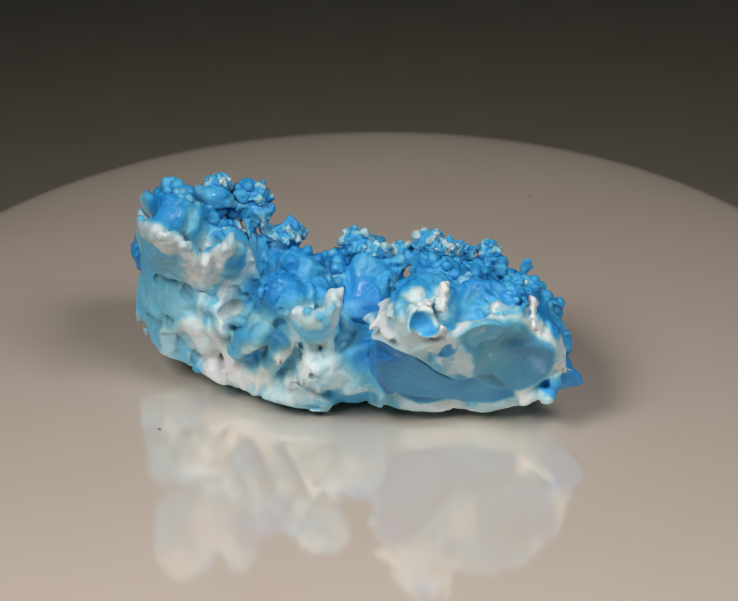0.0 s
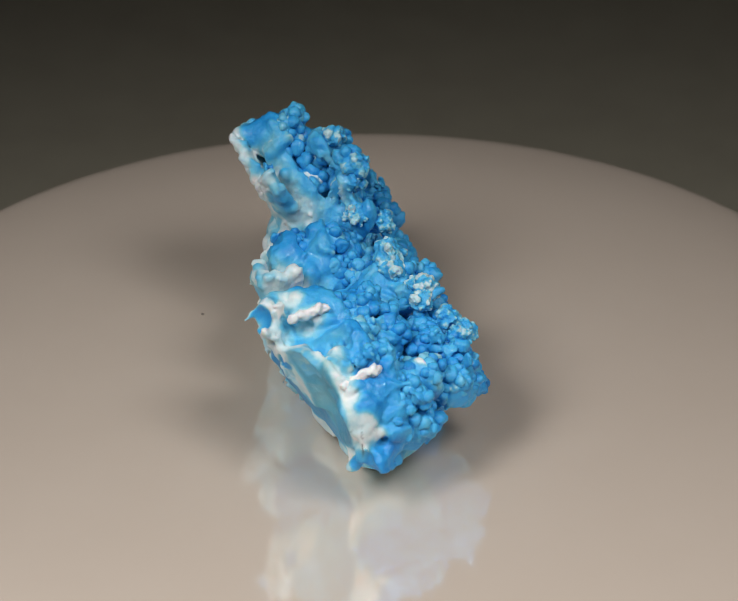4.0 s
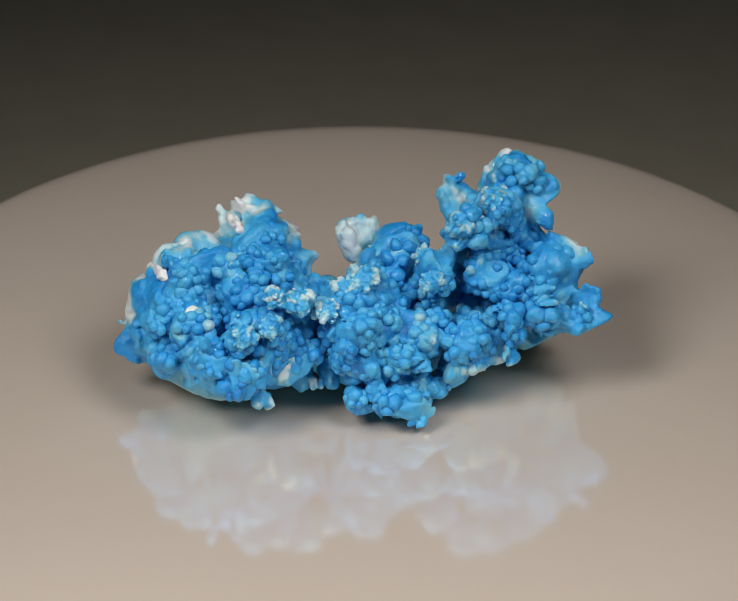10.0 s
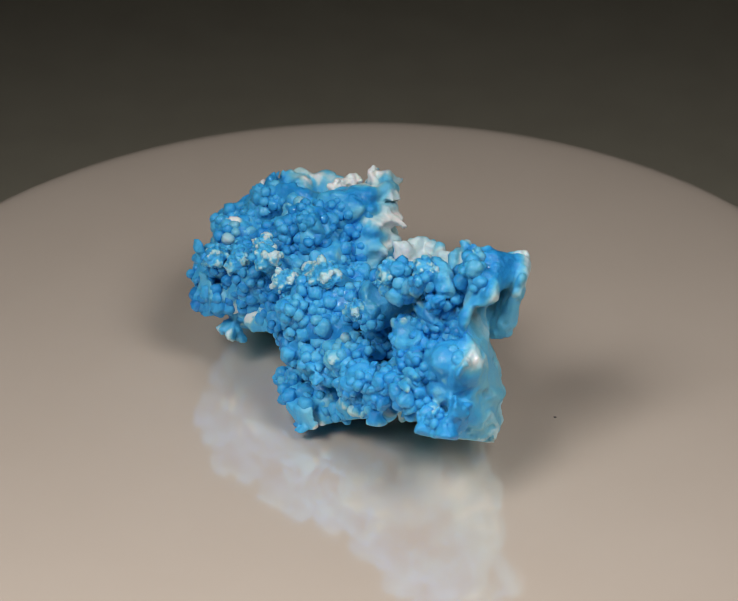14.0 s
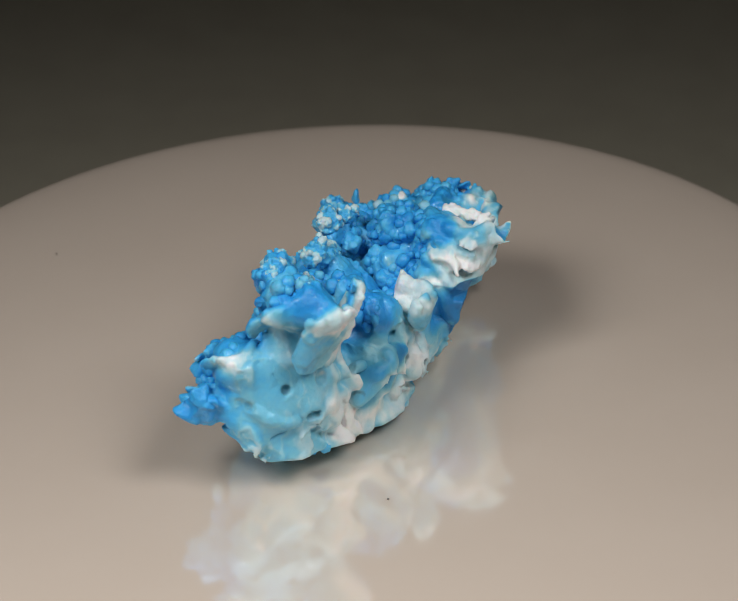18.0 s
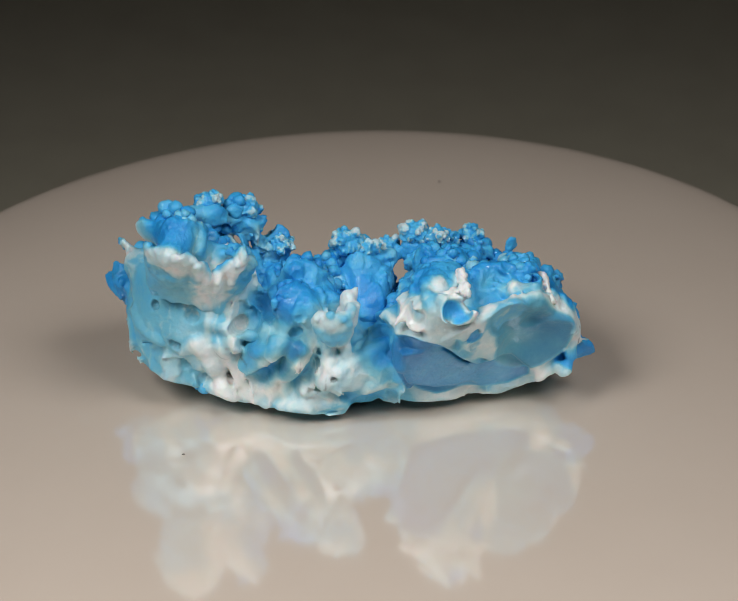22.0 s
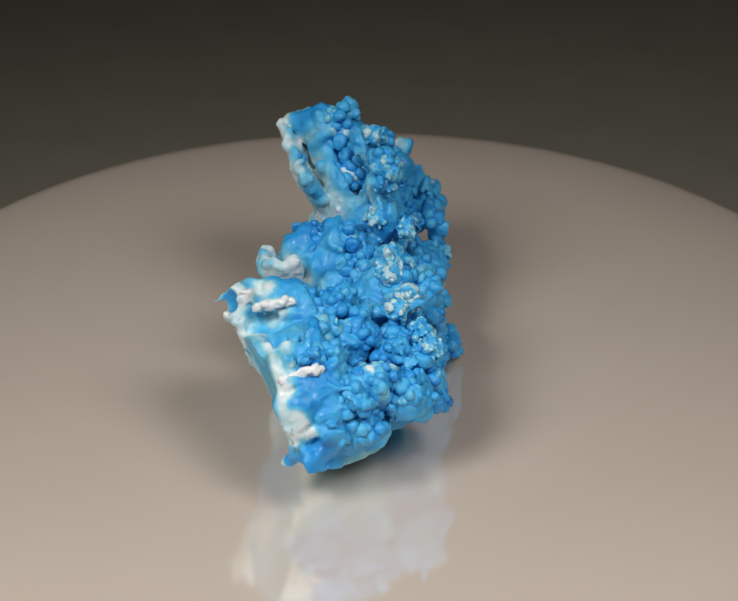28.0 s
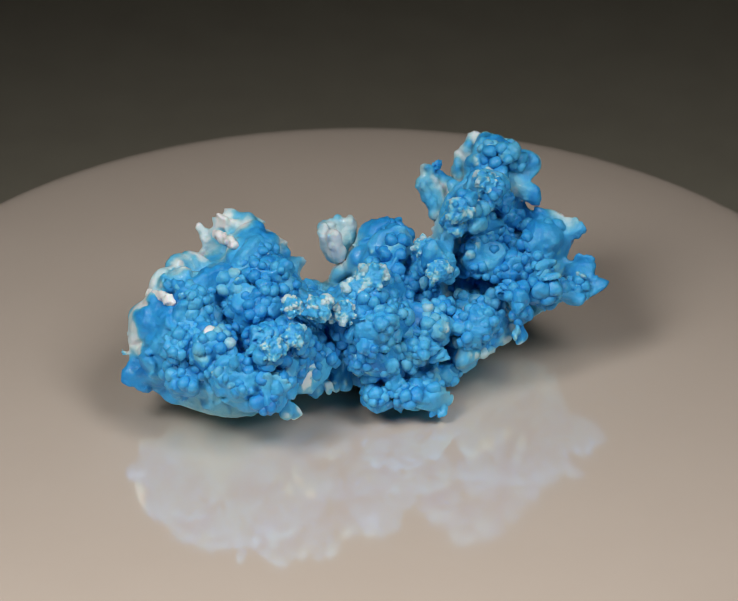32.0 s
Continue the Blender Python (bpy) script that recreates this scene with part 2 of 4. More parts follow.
# ---- the mineral specimen, in centimetres, its long side along x ----
K = 0.12
LOBES = {
    "cut_block": [(1.35, -2.26, 3.07, 0.23), (1.00, -2.02, 2.83, 0.33), (3.39, 0.86, 2.20, 0.37), (2.98, 0.93, 1.24, 0.46), (2.71, -1.05, 1.21, 1.16), (2.98, -1.07, 1.65, 1.06), (3.24, -0.47, 1.60, 0.86), (2.78, -1.01, 2.53, 0.52), (3.40, -1.91, 1.77, 0.48), (3.65, -1.94, 0.87, 0.73), (2.88, -1.74, 2.47, 0.48), (2.08, -2.12, 1.19, 0.45), (3.46, 0.17, 1.79, 0.46)]
                 + [(1.43, 0.76, 2.42, 0.30), (2.10, 0.88, 2.26, 0.30), (2.62, 0.94, 2.12, 0.28), (1.80, 0.50, 2.46, 0.30), (0.95, 0.90, 2.32, 0.28)]
                 + [(1.48, -0.86, 2.25, 0.89), (2.18, -1.43, 1.94, 0.80), (0.87, -1.24, 1.82, 0.76), (1.09, -1.19, 2.13, 0.66), (0.97, -1.70, 2.16, 0.56), (1.15, -1.34, 2.75, 0.50), (2.46, -2.28, 2.33, 0.57), (1.00, -1.98, 2.71, 0.39), (1.35, -2.69, 3.00, 0.26), (1.63, -2.36, 2.05, 0.45), (2.21, -0.99, 2.73, 0.35), (1.51, -0.43, 2.98, 0.34), (1.53, -0.19, 1.31, 1.16)]
                 + [(2.08, -0.63, 1.13, 1.05), (1.42, -0.43, 1.85, 0.83), (1.21, -0.84, 0.55, 0.80), (2.25, 0.58, 1.30, 0.86), (2.32, 0.00, 1.17, 0.70), (2.14, 0.38, 2.07, 0.63), (2.01, -0.49, 2.24, 0.64), (3.09, 0.73, 1.64, 0.58), (2.76, 0.43, 1.43, 0.59), (1.33, 0.75, 1.40, 0.51), (1.19, 0.51, 1.74, 0.46), (1.64, 0.41, 2.17, 0.41), (1.82, 1.28, 2.59, 0.49)]
                 + [(1.66, 0.07, 2.88, 0.15)],
    "white_saddle": [(-1.24, 0.16, 1.12, 1.06), (-1.21, 0.13, 0.68, 0.99), (-0.89, 0.19, 1.27, 1.02), (-0.95, 0.16, 1.88, 0.88), (-0.22, -0.13, 0.58, 0.93), (0.06, -0.53, 1.00, 0.82), (-1.34, 0.37, 1.16, 0.89), (-1.05, -0.38, -0.12, 0.95), (-1.19, -0.58, 1.55, 0.60), (-1.27, -0.65, 2.45, 0.49),
                     (0.35, -1.20, 1.17, 0.53), (-0.47, -1.11, 1.13, 0.46), (-1.00, -0.97, 1.82, 0.20), (-0.94, 0.07, 2.75, 0.45), (-1.89, -0.66, 1.66, 0.32)],
    "knobbed_shelf": [(0.20, 0.68, 2.52, 0.30), (0.21, 1.65, 0.73, 0.38), (0.06, 1.42, 0.52, 0.38), (0.27, 0.24, 1.18, 1.05), (-0.57, 1.35, 0.25, 0.92), (-0.07, 0.41, 1.39, 0.97), (0.00, 0.88, 1.87, 0.97), (-0.34, 0.93, 1.00, 0.86), (-0.91, 1.26, 1.63, 0.84), (0.49, 0.80, 1.56, 0.66), (0.11, 1.14, 0.11, 0.91)],
    "tall_peak": [(-1.84, 1.00, 3.38, 0.34), (-2.48, 0.88, 3.70, 0.32), (-3.42, -0.05, 3.81, 0.31), (-3.05, 0.16, 3.51, 0.28), (-2.60, 0.15, 3.28, 0.23), (-2.29, 0.21, 3.15, 0.19), (-2.65, 0.70, 2.76, 0.71), (-2.40, 0.88, 2.51, 0.73), (-3.25, 0.32, 3.89, 0.48), (-2.61, 0.53, 3.10, 0.49), (-2.81, 0.41, 3.13, 0.46), (-2.31, 0.48, 2.25, 0.58),
                  (-2.74, 0.92, 3.87, 0.53), (-2.18, 1.23, 3.45, 0.37), (-1.30, 1.14, 2.47, 0.42), (-1.24, 1.16, 2.92, 0.46), (-3.45, 1.15, 3.44, 0.24), (-3.65, -0.41, 3.79, 0.20), (-3.73, 0.72, 3.81, 0.23), (-2.45, -0.42, 3.72, 0.15)],
    "pitted_wall": [(-2.40, 2.12, 1.20, 0.42), (-3.29, 0.58, 2.49, 0.18), (-3.27, 0.14, 1.60, 0.32), (-3.24, 0.36, 1.96, 0.26), (-3.54, 0.87, 2.51, 0.25), (-3.35, 0.72, 2.07, 0.36), (-3.19, 0.46, 2.20, 0.28), (-2.88, 0.31, 2.05, 0.37), (-2.72, 0.15, 1.99, 0.32), (-3.19, 0.51, 2.55, 0.16),
                    (-2.75, 0.78, 1.74, 0.85), (-1.66, 0.93, 1.28, 0.88), (-2.46, 0.40, 1.38, 0.74), (-1.51, 1.75, 1.22, 0.78), (-2.01, 1.45, 1.49, 0.64), (-3.34, 0.90, 1.03, 0.66), (-3.14, 0.47, 0.51, 0.57), (-2.64, -0.07, 0.32, 0.53), (-2.54, -0.42, 1.67, 0.15)],
    "side_spur": [(-4.00, 2.03, 2.08, 0.27), (-3.95, 1.90, 2.81, 0.25), (-3.81, 1.64, 1.83, 0.23), (-3.52, 1.01, 2.48, 0.32), (-3.55, 0.87, 2.02, 0.31), (-3.60, 0.67, 1.69, 0.36), (-2.94, 1.04, 2.04, 0.78), (-3.07, 1.71, 2.07, 0.69), (-3.19, 1.31, 2.05, 0.68), (-3.56, 1.15, 1.42, 0.58),
                  (-3.57, 1.46, 2.61, 0.57), (-2.35, 1.81, 2.06, 0.56), (-3.78, 2.35, 1.56, 0.53)],
}
ALL_BLOBS = [b for lobe in LOBES.values() for b in lobe]


# (x, y, z, reach, tone): chalky white, pale aqua and grey-blue areas of the broken side
CHALK = [(-3.50, -0.66, 3.83, 0.45, 0.03), (-2.73, -0.53, 3.12, 0.55, 0.03), (-2.37, -0.60, 3.56, 0.35, 0.03), (-2.93, -0.39, 2.62, 0.35, 0.05), (-2.77, -0.81, 1.93, 0.4, 0.04),
         (-2.54, -0.55, 0.92, 0.55, 0.03), (-1.74, -1.06, 0.70, 0.4, 0.06), (-1.03, -1.31, 0.52, 0.55, 0.04), (-0.54, -1.35, 2.53, 0.4, 0.03), (-0.56, -1.47, 1.77, 0.36, 0.04),
         (-0.22, -1.65, 0.93, 0.5, 0.05), (-1.01, -1.50, 1.28, 0.36, 0.08)]
CUT_RIM = [(0.59, -2.03, 2.62, 0.5, 0.1), (1.02, -2.58, 2.43, 0.45, 0.1), (1.73, -1.98, 2.96, 0.4, 0.05), (2.70, -1.91, 2.95, 0.4, 0.04), (3.13, -2.08, 2.68, 0.34, 0.05),
           (3.83, -2.02, 1.49, 0.45, 0.06), (3.22, -1.98, 0.74, 0.4, 0.08), (1.80, -2.35, 1.75, 0.22, 0.1), (1.28, -1.54, 0.50, 0.25, 0.08), (0.32, -1.83, 1.76, 0.25, 0.08)]
AQUA = [(-3.45, -0.30, 2.75, 0.40, 0.34), (-3.75, 0.05, 2.90, 0.40, 0.36), (-3.86, 0.49, 2.10, 0.5, 0.38), (-3.69, 0.13, 1.68, 0.45, 0.36), (-4.04, 0.90, 2.27, 0.4, 0.42), (-3.22, -0.17, 1.97, 0.35, 0.34), (-1.70, -1.10, 2.09, 0.45, 0.4),
        (-1.34, -1.46, 2.30, 0.35, 0.38), (-0.11, -1.20, 1.80, 0.35, 0.36), (-1.80, -1.26, 1.67, 0.35, 0.45), (0.05, -1.78, 1.33, 0.35, 0.36), (-2.06, -0.43, 2.10, 0.25, 0.5),
        (-1.53, -1.39, 1.85, 0.3, 0.72), (-1.72, -1.20, 1.21, 0.25, 0.7), (-1.87, -0.37, 2.37, 0.35, 0.8)]
WEST = [(-3.69, -0.10, 2.95, 0.55, 0.45), (-3.74, 0.46, 2.82, 0.5, 0.38), (-4.11, 0.70, 1.73, 0.6, 0.38), (-3.60, 0.00, 1.22, 0.55, 0.36), (-4.05, 1.47, 2.92, 0.4, 0.08),
        (-3.57, -0.65, 3.65, 0.4, 0.03), (-0.59, -1.59, 1.40, 0.4, 0.05), (-2.90, -0.52, 1.38, 0.35, 0.04), (0.51, -2.03, 2.36, 0.5, 0.06), (-2.33, -1.02, 1.82, 0.4, 0.6),
        (-2.17, -0.82, 1.14, 0.4, 0.62), (1.47, -2.15, 1.44, 0.5, 0.55), (1.14, -1.93, 3.24, 0.35, 0.06), (0.42, -1.69, 2.42, 0.35, 0.1)]
EAST = [(1.29, -2.10, 3.26, 0.34, 0.1), (1.73, -1.72, 3.13, 0.28, 0.08), (1.85, -2.25, 2.78, 0.28, 0.1), (2.97, -1.93, 2.87, 0.28, 0.1), (3.47, -1.95, 2.37, 0.28, 0.12),
        (3.98, -1.76, 1.67, 0.28, 0.12), (4.15, -1.30, 1.35, 0.28, 0.95), (-0.48, -1.19, 2.56, 0.32, 0.04), (2.45, -0.79, 3.19, 0.5, 0.85), (3.82, -1.40, 2.30, 0.4, 0.85), (3.68, 0.48, 1.94, 0.5, 0.8)]
BLUE_SKIN = [(-2.75, -0.45, 3.60, 0.32, 0.78), (-3.30, -0.50, 4.00, 0.30, 0.8), (-2.15, -0.45, 3.10, 0.30, 0.7), (-3.50, -0.25, 4.13, 0.40, 0.85), (-2.54, -0.17, 3.82, 0.35, 0.8), (-2.45, -0.50, 3.72, 0.2, 0.78), (-1.89, 0.17, 3.49, 0.35, 0.75), (-1.33, -0.81, 2.89, 0.45, 0.8), (-0.85, -0.95, 2.88, 0.36, 0.76),
             (0.09, -0.28, 2.42, 0.45, 0.8), (0.21, -0.67, 2.14, 0.28, 0.85), (1.13, -1.60, 3.29, 0.3, 0.7), (2.19, -1.43, 3.18, 0.45, 0.8), (2.94, -1.38, 3.07, 0.42, 0.8), (3.63, -1.45, 2.46, 0.35, 0.82),
             (3.80, -1.65, 2.23, 0.25, 0.8), (-1.60, -0.92, 2.50, 0.28, 0.75)]
BLUE_SLIT = [(0.38, -0.70, 2.05, 0.40, 0.85), (0.28, -1.20, 1.85, 0.30, 0.8), (0.14, -1.55, 1.50, 0.25, 0.75)]
BLUE_WEST = [(-3.72, 0.24, 4.09, 0.5, 0.85), (-1.40, -0.65, 2.84, 0.5, 0.82), (-1.75, -0.43, 2.46, 0.35, 0.85), (0.94, -1.45, 3.24, 0.42, 0.85), (2.23, -1.30, 3.16, 0.45, 0.82),
             (-0.03, -1.71, 1.43, 0.28, 0.55), (-2.58, -0.45, 3.70, 0.22, 0.8), (-3.78, 1.52, 3.06, 0.2, 0.8), (-4.21, 2.12, 2.11, 0.3, 0.75)]
WHITE_EAST = [(-0.55, -1.38, 2.52, 0.38, 0.03), (-0.31, -1.00, 2.56, 0.32, 0.03), (1.38, -2.27, 3.21, 0.34, 0.04), (1.21, -1.85, 3.30, 0.25, 0.06), (1.54, -2.53, 2.94, 0.28, 0.1), (2.66, -2.09, 2.88, 0.3, 0.06),
              (3.32, -1.78, 2.69, 0.22, 0.05), (3.89, -1.94, 1.61, 0.25, 0.08), (3.90, -1.84, 2.03, 0.2, 0.1), (1.54, -2.05, 3.13, 0.28, 0.04), (2.43, -1.92, 3.02, 0.22, 0.05), (3.17, -0.21, 2.46, 0.18, 0.05), (3.59, -1.91, 2.34, 0.2, 0.05)]
# (x, y, z, reach, share): clouded grey-blue patches of the broken side
SLATY = [(-1.60, -1.15, 1.60, 0.55, 0.8), (-1.45, -1.25, 1.15, 0.45, 0.8), (-1.95, -0.81, 2.10, 0.45, 0.7), (-1.70, -1.00, 0.80, 0.35, 0.7), (0.05, -1.70, 1.20, 0.40, 0.7), (-3.50, -0.30, 2.85, 0.45, 0.6),
         (-2.30, -0.60, 1.90, 0.40, 0.6)]
# (x, y, z, radius): open hollows between the knobs
HOLLOWS = [(0.25, -1.60, 2.48, 0.30), (0.05, -1.15, 2.62, 0.28), (0.05, -0.60, 2.75, 0.25), (0.15, -0.20, 2.85, 0.22), 
           (0.44, -0.30, 2.60, 0.22), (0.38, -0.60, 2.40, 0.24), (0.27, -0.98, 2.14, 0.25), (0.16, -1.36, 1.88, 0.25), (0.08, -1.70, 1.58, 0.24), (0.08, -1.86, 1.28, 0.22), (0.12, -1.92, 0.95, 0.20), (-1.90, -0.12, 3.04, 0.20),
           (-2.68, 1.60, 3.15, 0.50), (-0.25, 1.75, 1.95, 0.36), (-0.90, 1.80, 2.20, 0.34), (2.49, -0.13, 2.66, 0.24), (1.89, 1.30, 1.49, 0.40), (1.11, 1.50, 1.50, 0.36), (3.11, 1.22, 1.79, 0.24),
           (-2.29, 1.55, 3.45, 0.32), (-1.50, 1.15, 3.22, 0.30), (0.52, 0.60, 2.74, 0.24), (0.00, 1.20, 2.70, 0.30), (2.31, -0.37, 2.87, 0.30), (-0.70, 0.70, 2.77, 0.30), (0.07, 1.50, 2.38, 0.34),
           (-1.89, 1.60, 2.70, 0.36), (3.60, 0.06, 2.16, 0.20), (-1.79, -0.45, 2.42, 0.30), (1.56, -0.51, 3.26, 0.28)]
CAVITIES = [(-1.05, 1.30, 2.40, 0.46), (-1.70, 1.55, 2.45, 0.42), (-0.45, 1.50, 2.10, 0.36), (-2.30, 1.50, 2.95, 0.42), (-0.54, 1.50, 2.26, 0.34), (-1.60, 1.90, 2.22, 0.36), (-2.64, 1.50, 3.36, 0.36), (2.68, -0.46, 2.76, 0.22), (1.63, 0.46, 3.05, 0.24), (2.10, 1.32, 2.14, 0.34), (1.23, 1.46, 1.79, 0.32),
            (-3.95, 2.28, 2.30, 0.18), (2.07, 0.18, 2.84, 0.26), (-2.31, 1.78, 2.61, 0.34), (0.95, 0.35, 2.70, 0.22)]
# (x, y, z, radius): small dark-lined pits in the pale wall
PITS = [(-2.25, -0.25, 1.96, 0.16), (-3.19, -0.12, 2.19, 0.16), (-3.19, -0.10, 2.32, 0.13), (-3.53, 0.03, 1.54, 0.11), (-3.45, -0.02, 1.55, 0.09), (-3.73, 0.47, 2.19, 0.10), (-3.05, -0.43, 1.60, 0.07), (-2.53, -0.50, 1.03, 0.07),
        (-2.90, -0.44, 0.98, 0.08), (-4.15, 1.28, 2.03, 0.15), (-3.72, 0.64, 2.97, 0.10), (-0.81, -1.55, 1.21, 0.07), (-4.12, 1.12, 1.97, 0.12)]
PITS = PITS + [(x - 0.5 * d, y - 0.8 * d, z + 0.15 * d, r) for x, y, z, r in PITS for d in (0.12, 0.24, 0.36)]
TUBE = (1.30, -2.68, 3.02, 0.27)


def on_cut(v):
    """1 on the broken face of the end block."""
    x, y, z = v[:, 0], v[:, 1], v[:, 2]
    upper, lower, under = bowls(x, z)
    return smooth01(np.maximum(upper, lower), -0.06, 0.02) * smooth01(-1.93 - 0.36 * (z - 1.2) + 0.55 - y, 0.0, 0.15)


def blueness(v, n):
    """1 where the blue skin grew (upper and far sides), 0 on the broken pale sides."""
    u = np.array((0.34, 0.70, 0.62))
    grown = smooth01(n @ u + 0.06 * np.sin(v[:, 0] * 5) * np.cos(v[:, 2] * 6), -0.05, 0.32)
    far = smooth01(v[:, 1] + 0.3 * np.minimum(v[:, 0], 1), 0.10, 0.60) * smooth01(v[:, 0], -3.8, -3.2)
    end = smooth01(v[:, 0], 3.2, 3.6) * smooth01(v[:, 1], -1.5, -1.1)
    far = np.maximum(far, smooth01(v[:, 1], 1.2, 1.6))
    return np.maximum(grown, np.maximum(far, end)) * (1 - on_cut(v))


def knobby(v, n):
    """1 where round knobs cover the blue skin, 0 where it is smooth like poured wax."""
    waxy = smooth01(v[:, 0], 0.5, 0.9) * (1 - smooth01(v[:, 1] + 0.25 * np.sin(2.7 * v[:, 0]), -1.6, -0.8))
    waxy = np.maximum(waxy, smooth01(v[:, 0], 2.9, 3.2) * (1 - smooth01(v[:, 1], -1.1, -0.5)))
    west = 1 - (1 - smooth01(v[:, 0], -3.6, -3.1)) * (1 - smooth01(n[:, 0], -0.8, -0.4))
    return blueness(v, n) * west * (1 - 0.85 * waxy) * smooth01(n[:, 1] + 0.25 * np.sin(v[:, 0] * 3.1 + v[:, 2]), -0.42, -0.14)


def dig(F, ax, spots, k=0.05):
    """Takes round hollows out of a field."""
    for x, y, z, r in spots:
        reach = r + 6 * k
        sl = tuple(slice(*np.searchsorted(a, (c - reach, c + reach))) for a, c in zip(ax, (x, y, z)))
        g = F[sl]
        if not g.size:
            continue
        d = r - np.sqrt((ax[0][sl[0]][:, None, None] - x) ** 2 + (ax[1][sl[1]][None, :, None] - y) ** 2 + (ax[2][sl[2]][None, None, :] - z) ** 2)
        h = np.clip(0.5 + 0.5 * (g - d) / k, 0, 1)
        F[sl] = d * (1 - h) + g * h + k * h * (1 - h)
    return F


def soft_max(a, b, k):
    h = np.clip(0.5 + 0.5 * (a - b) / k, 0, 1)
    return b * (1 - h) + a * h + k * h * (1 - h)


def underside(F, ax):
    """Hollows the stone out from below, so that it stands on its rim and on the putty."""
    x, y, z = ax[0][:, None, None], ax[1][None, :, None], ax[2][None, None, :]
    dome = 1.0 - np.sqrt(((x - 0.1) / 3.4) ** 2 + ((y - 0.35 + 0.2 * x) / 1.7) ** 2 + ((z + 0.25) / 0.75) ** 2)
    keel = 0.03 + 0.03 * np.sin(2.3 * x + 1) * np.cos(2.9 * y) + 0.22 * np.maximum(0, 0.25 - 0.25 * x - y - 0.5) * np.minimum(1, 0.35 + np.abs(x + 0.7) / 1.5) + 0.62 * np.maximum(0, y - 0.35 + 0.12 * x) * (0.12 + 0.88 * np.clip((np.abs(x + 0.1) - 0.4) / 1.1, 0, 1)) + 0.44 * np.maximum(0, x - 2.4) + 0.34 * np.maximum(0, -2.1 - x)
    return soft_max(np.maximum(F, dome * 1.05), keel - z, 0.12)


def bowls(x, z):
    """Depth shares of the clouded upper hollow and of the dark band below the pale tongue of the cut face."""
    dx, dz = x - 2.75, z - 2.0
    reach = np.interp(np.arctan2(dz, dx), np.radians((-180, -150, -120, -90, -60, -30, 0, 30, 60, 90, 120, 150, 180)),
                      (0.62, 0.66, 1.0, 1.10, 1.12, 1.10, 0.98, 0.72, 0.80, 1.14, 1.34, 1.0, 0.62))
    upper = 1 - np.sqrt(dx * dx + dz * dz) / reach
    top = np.interp(x, (0.0, 0.3, 0.6, 1.0, 1.3, 1.58, 1.88, 2.1, 2.3, 2.6, 3.0), (2.20, 2.22, 2.24, 2.14, 1.86, 1.53, 1.33, 1.33, 1.40, 1.35, 0.9))
    low = np.interp(x, (0.0, 0.3, 0.6, 1.2, 1.9, 2.6, 3.1), (1.85, 1.4, 0.75, 0.5, 0.52, 0.5, 0.7))
    lower = np.minimum(np.minimum(top - z, 0.7 * (z - low)), 0.9 * np.minimum(x - 0.22, 3.0 - x))
    return upper, lower, np.minimum(top - z, np.minimum(x - 0.1, 3.1 - x))


def cut_face(F, ax):
    """The broken face of the end block, with its hollow and its recessed lower band."""
    x, y, z = ax[0][:, None, None], ax[1][None, :, None], ax[2][None, None, :]
    face = -1.93 - 0.36 * (z - 1.2) + 0.03 * (x - 2) - 0.26 * smooth01(2.0 - x, 0.0, 1.0) * smooth01(z, 2.0, 2.7)
    upper, lower, under = bowls(x, z)
    slab = np.maximum(-0.8 * (np.minimum(lower, 2.0 - z) + 0.03), y - face - 0.8)
    F = np.maximum(np.minimum(F, slab), (face - y) * 0.93)
    return F + (0.22 * smooth01(upper, 0, 0.7) + 0.14 * smooth01(under, -0.02, 0.10)) * smooth01(-y, 1.0, 1.5)


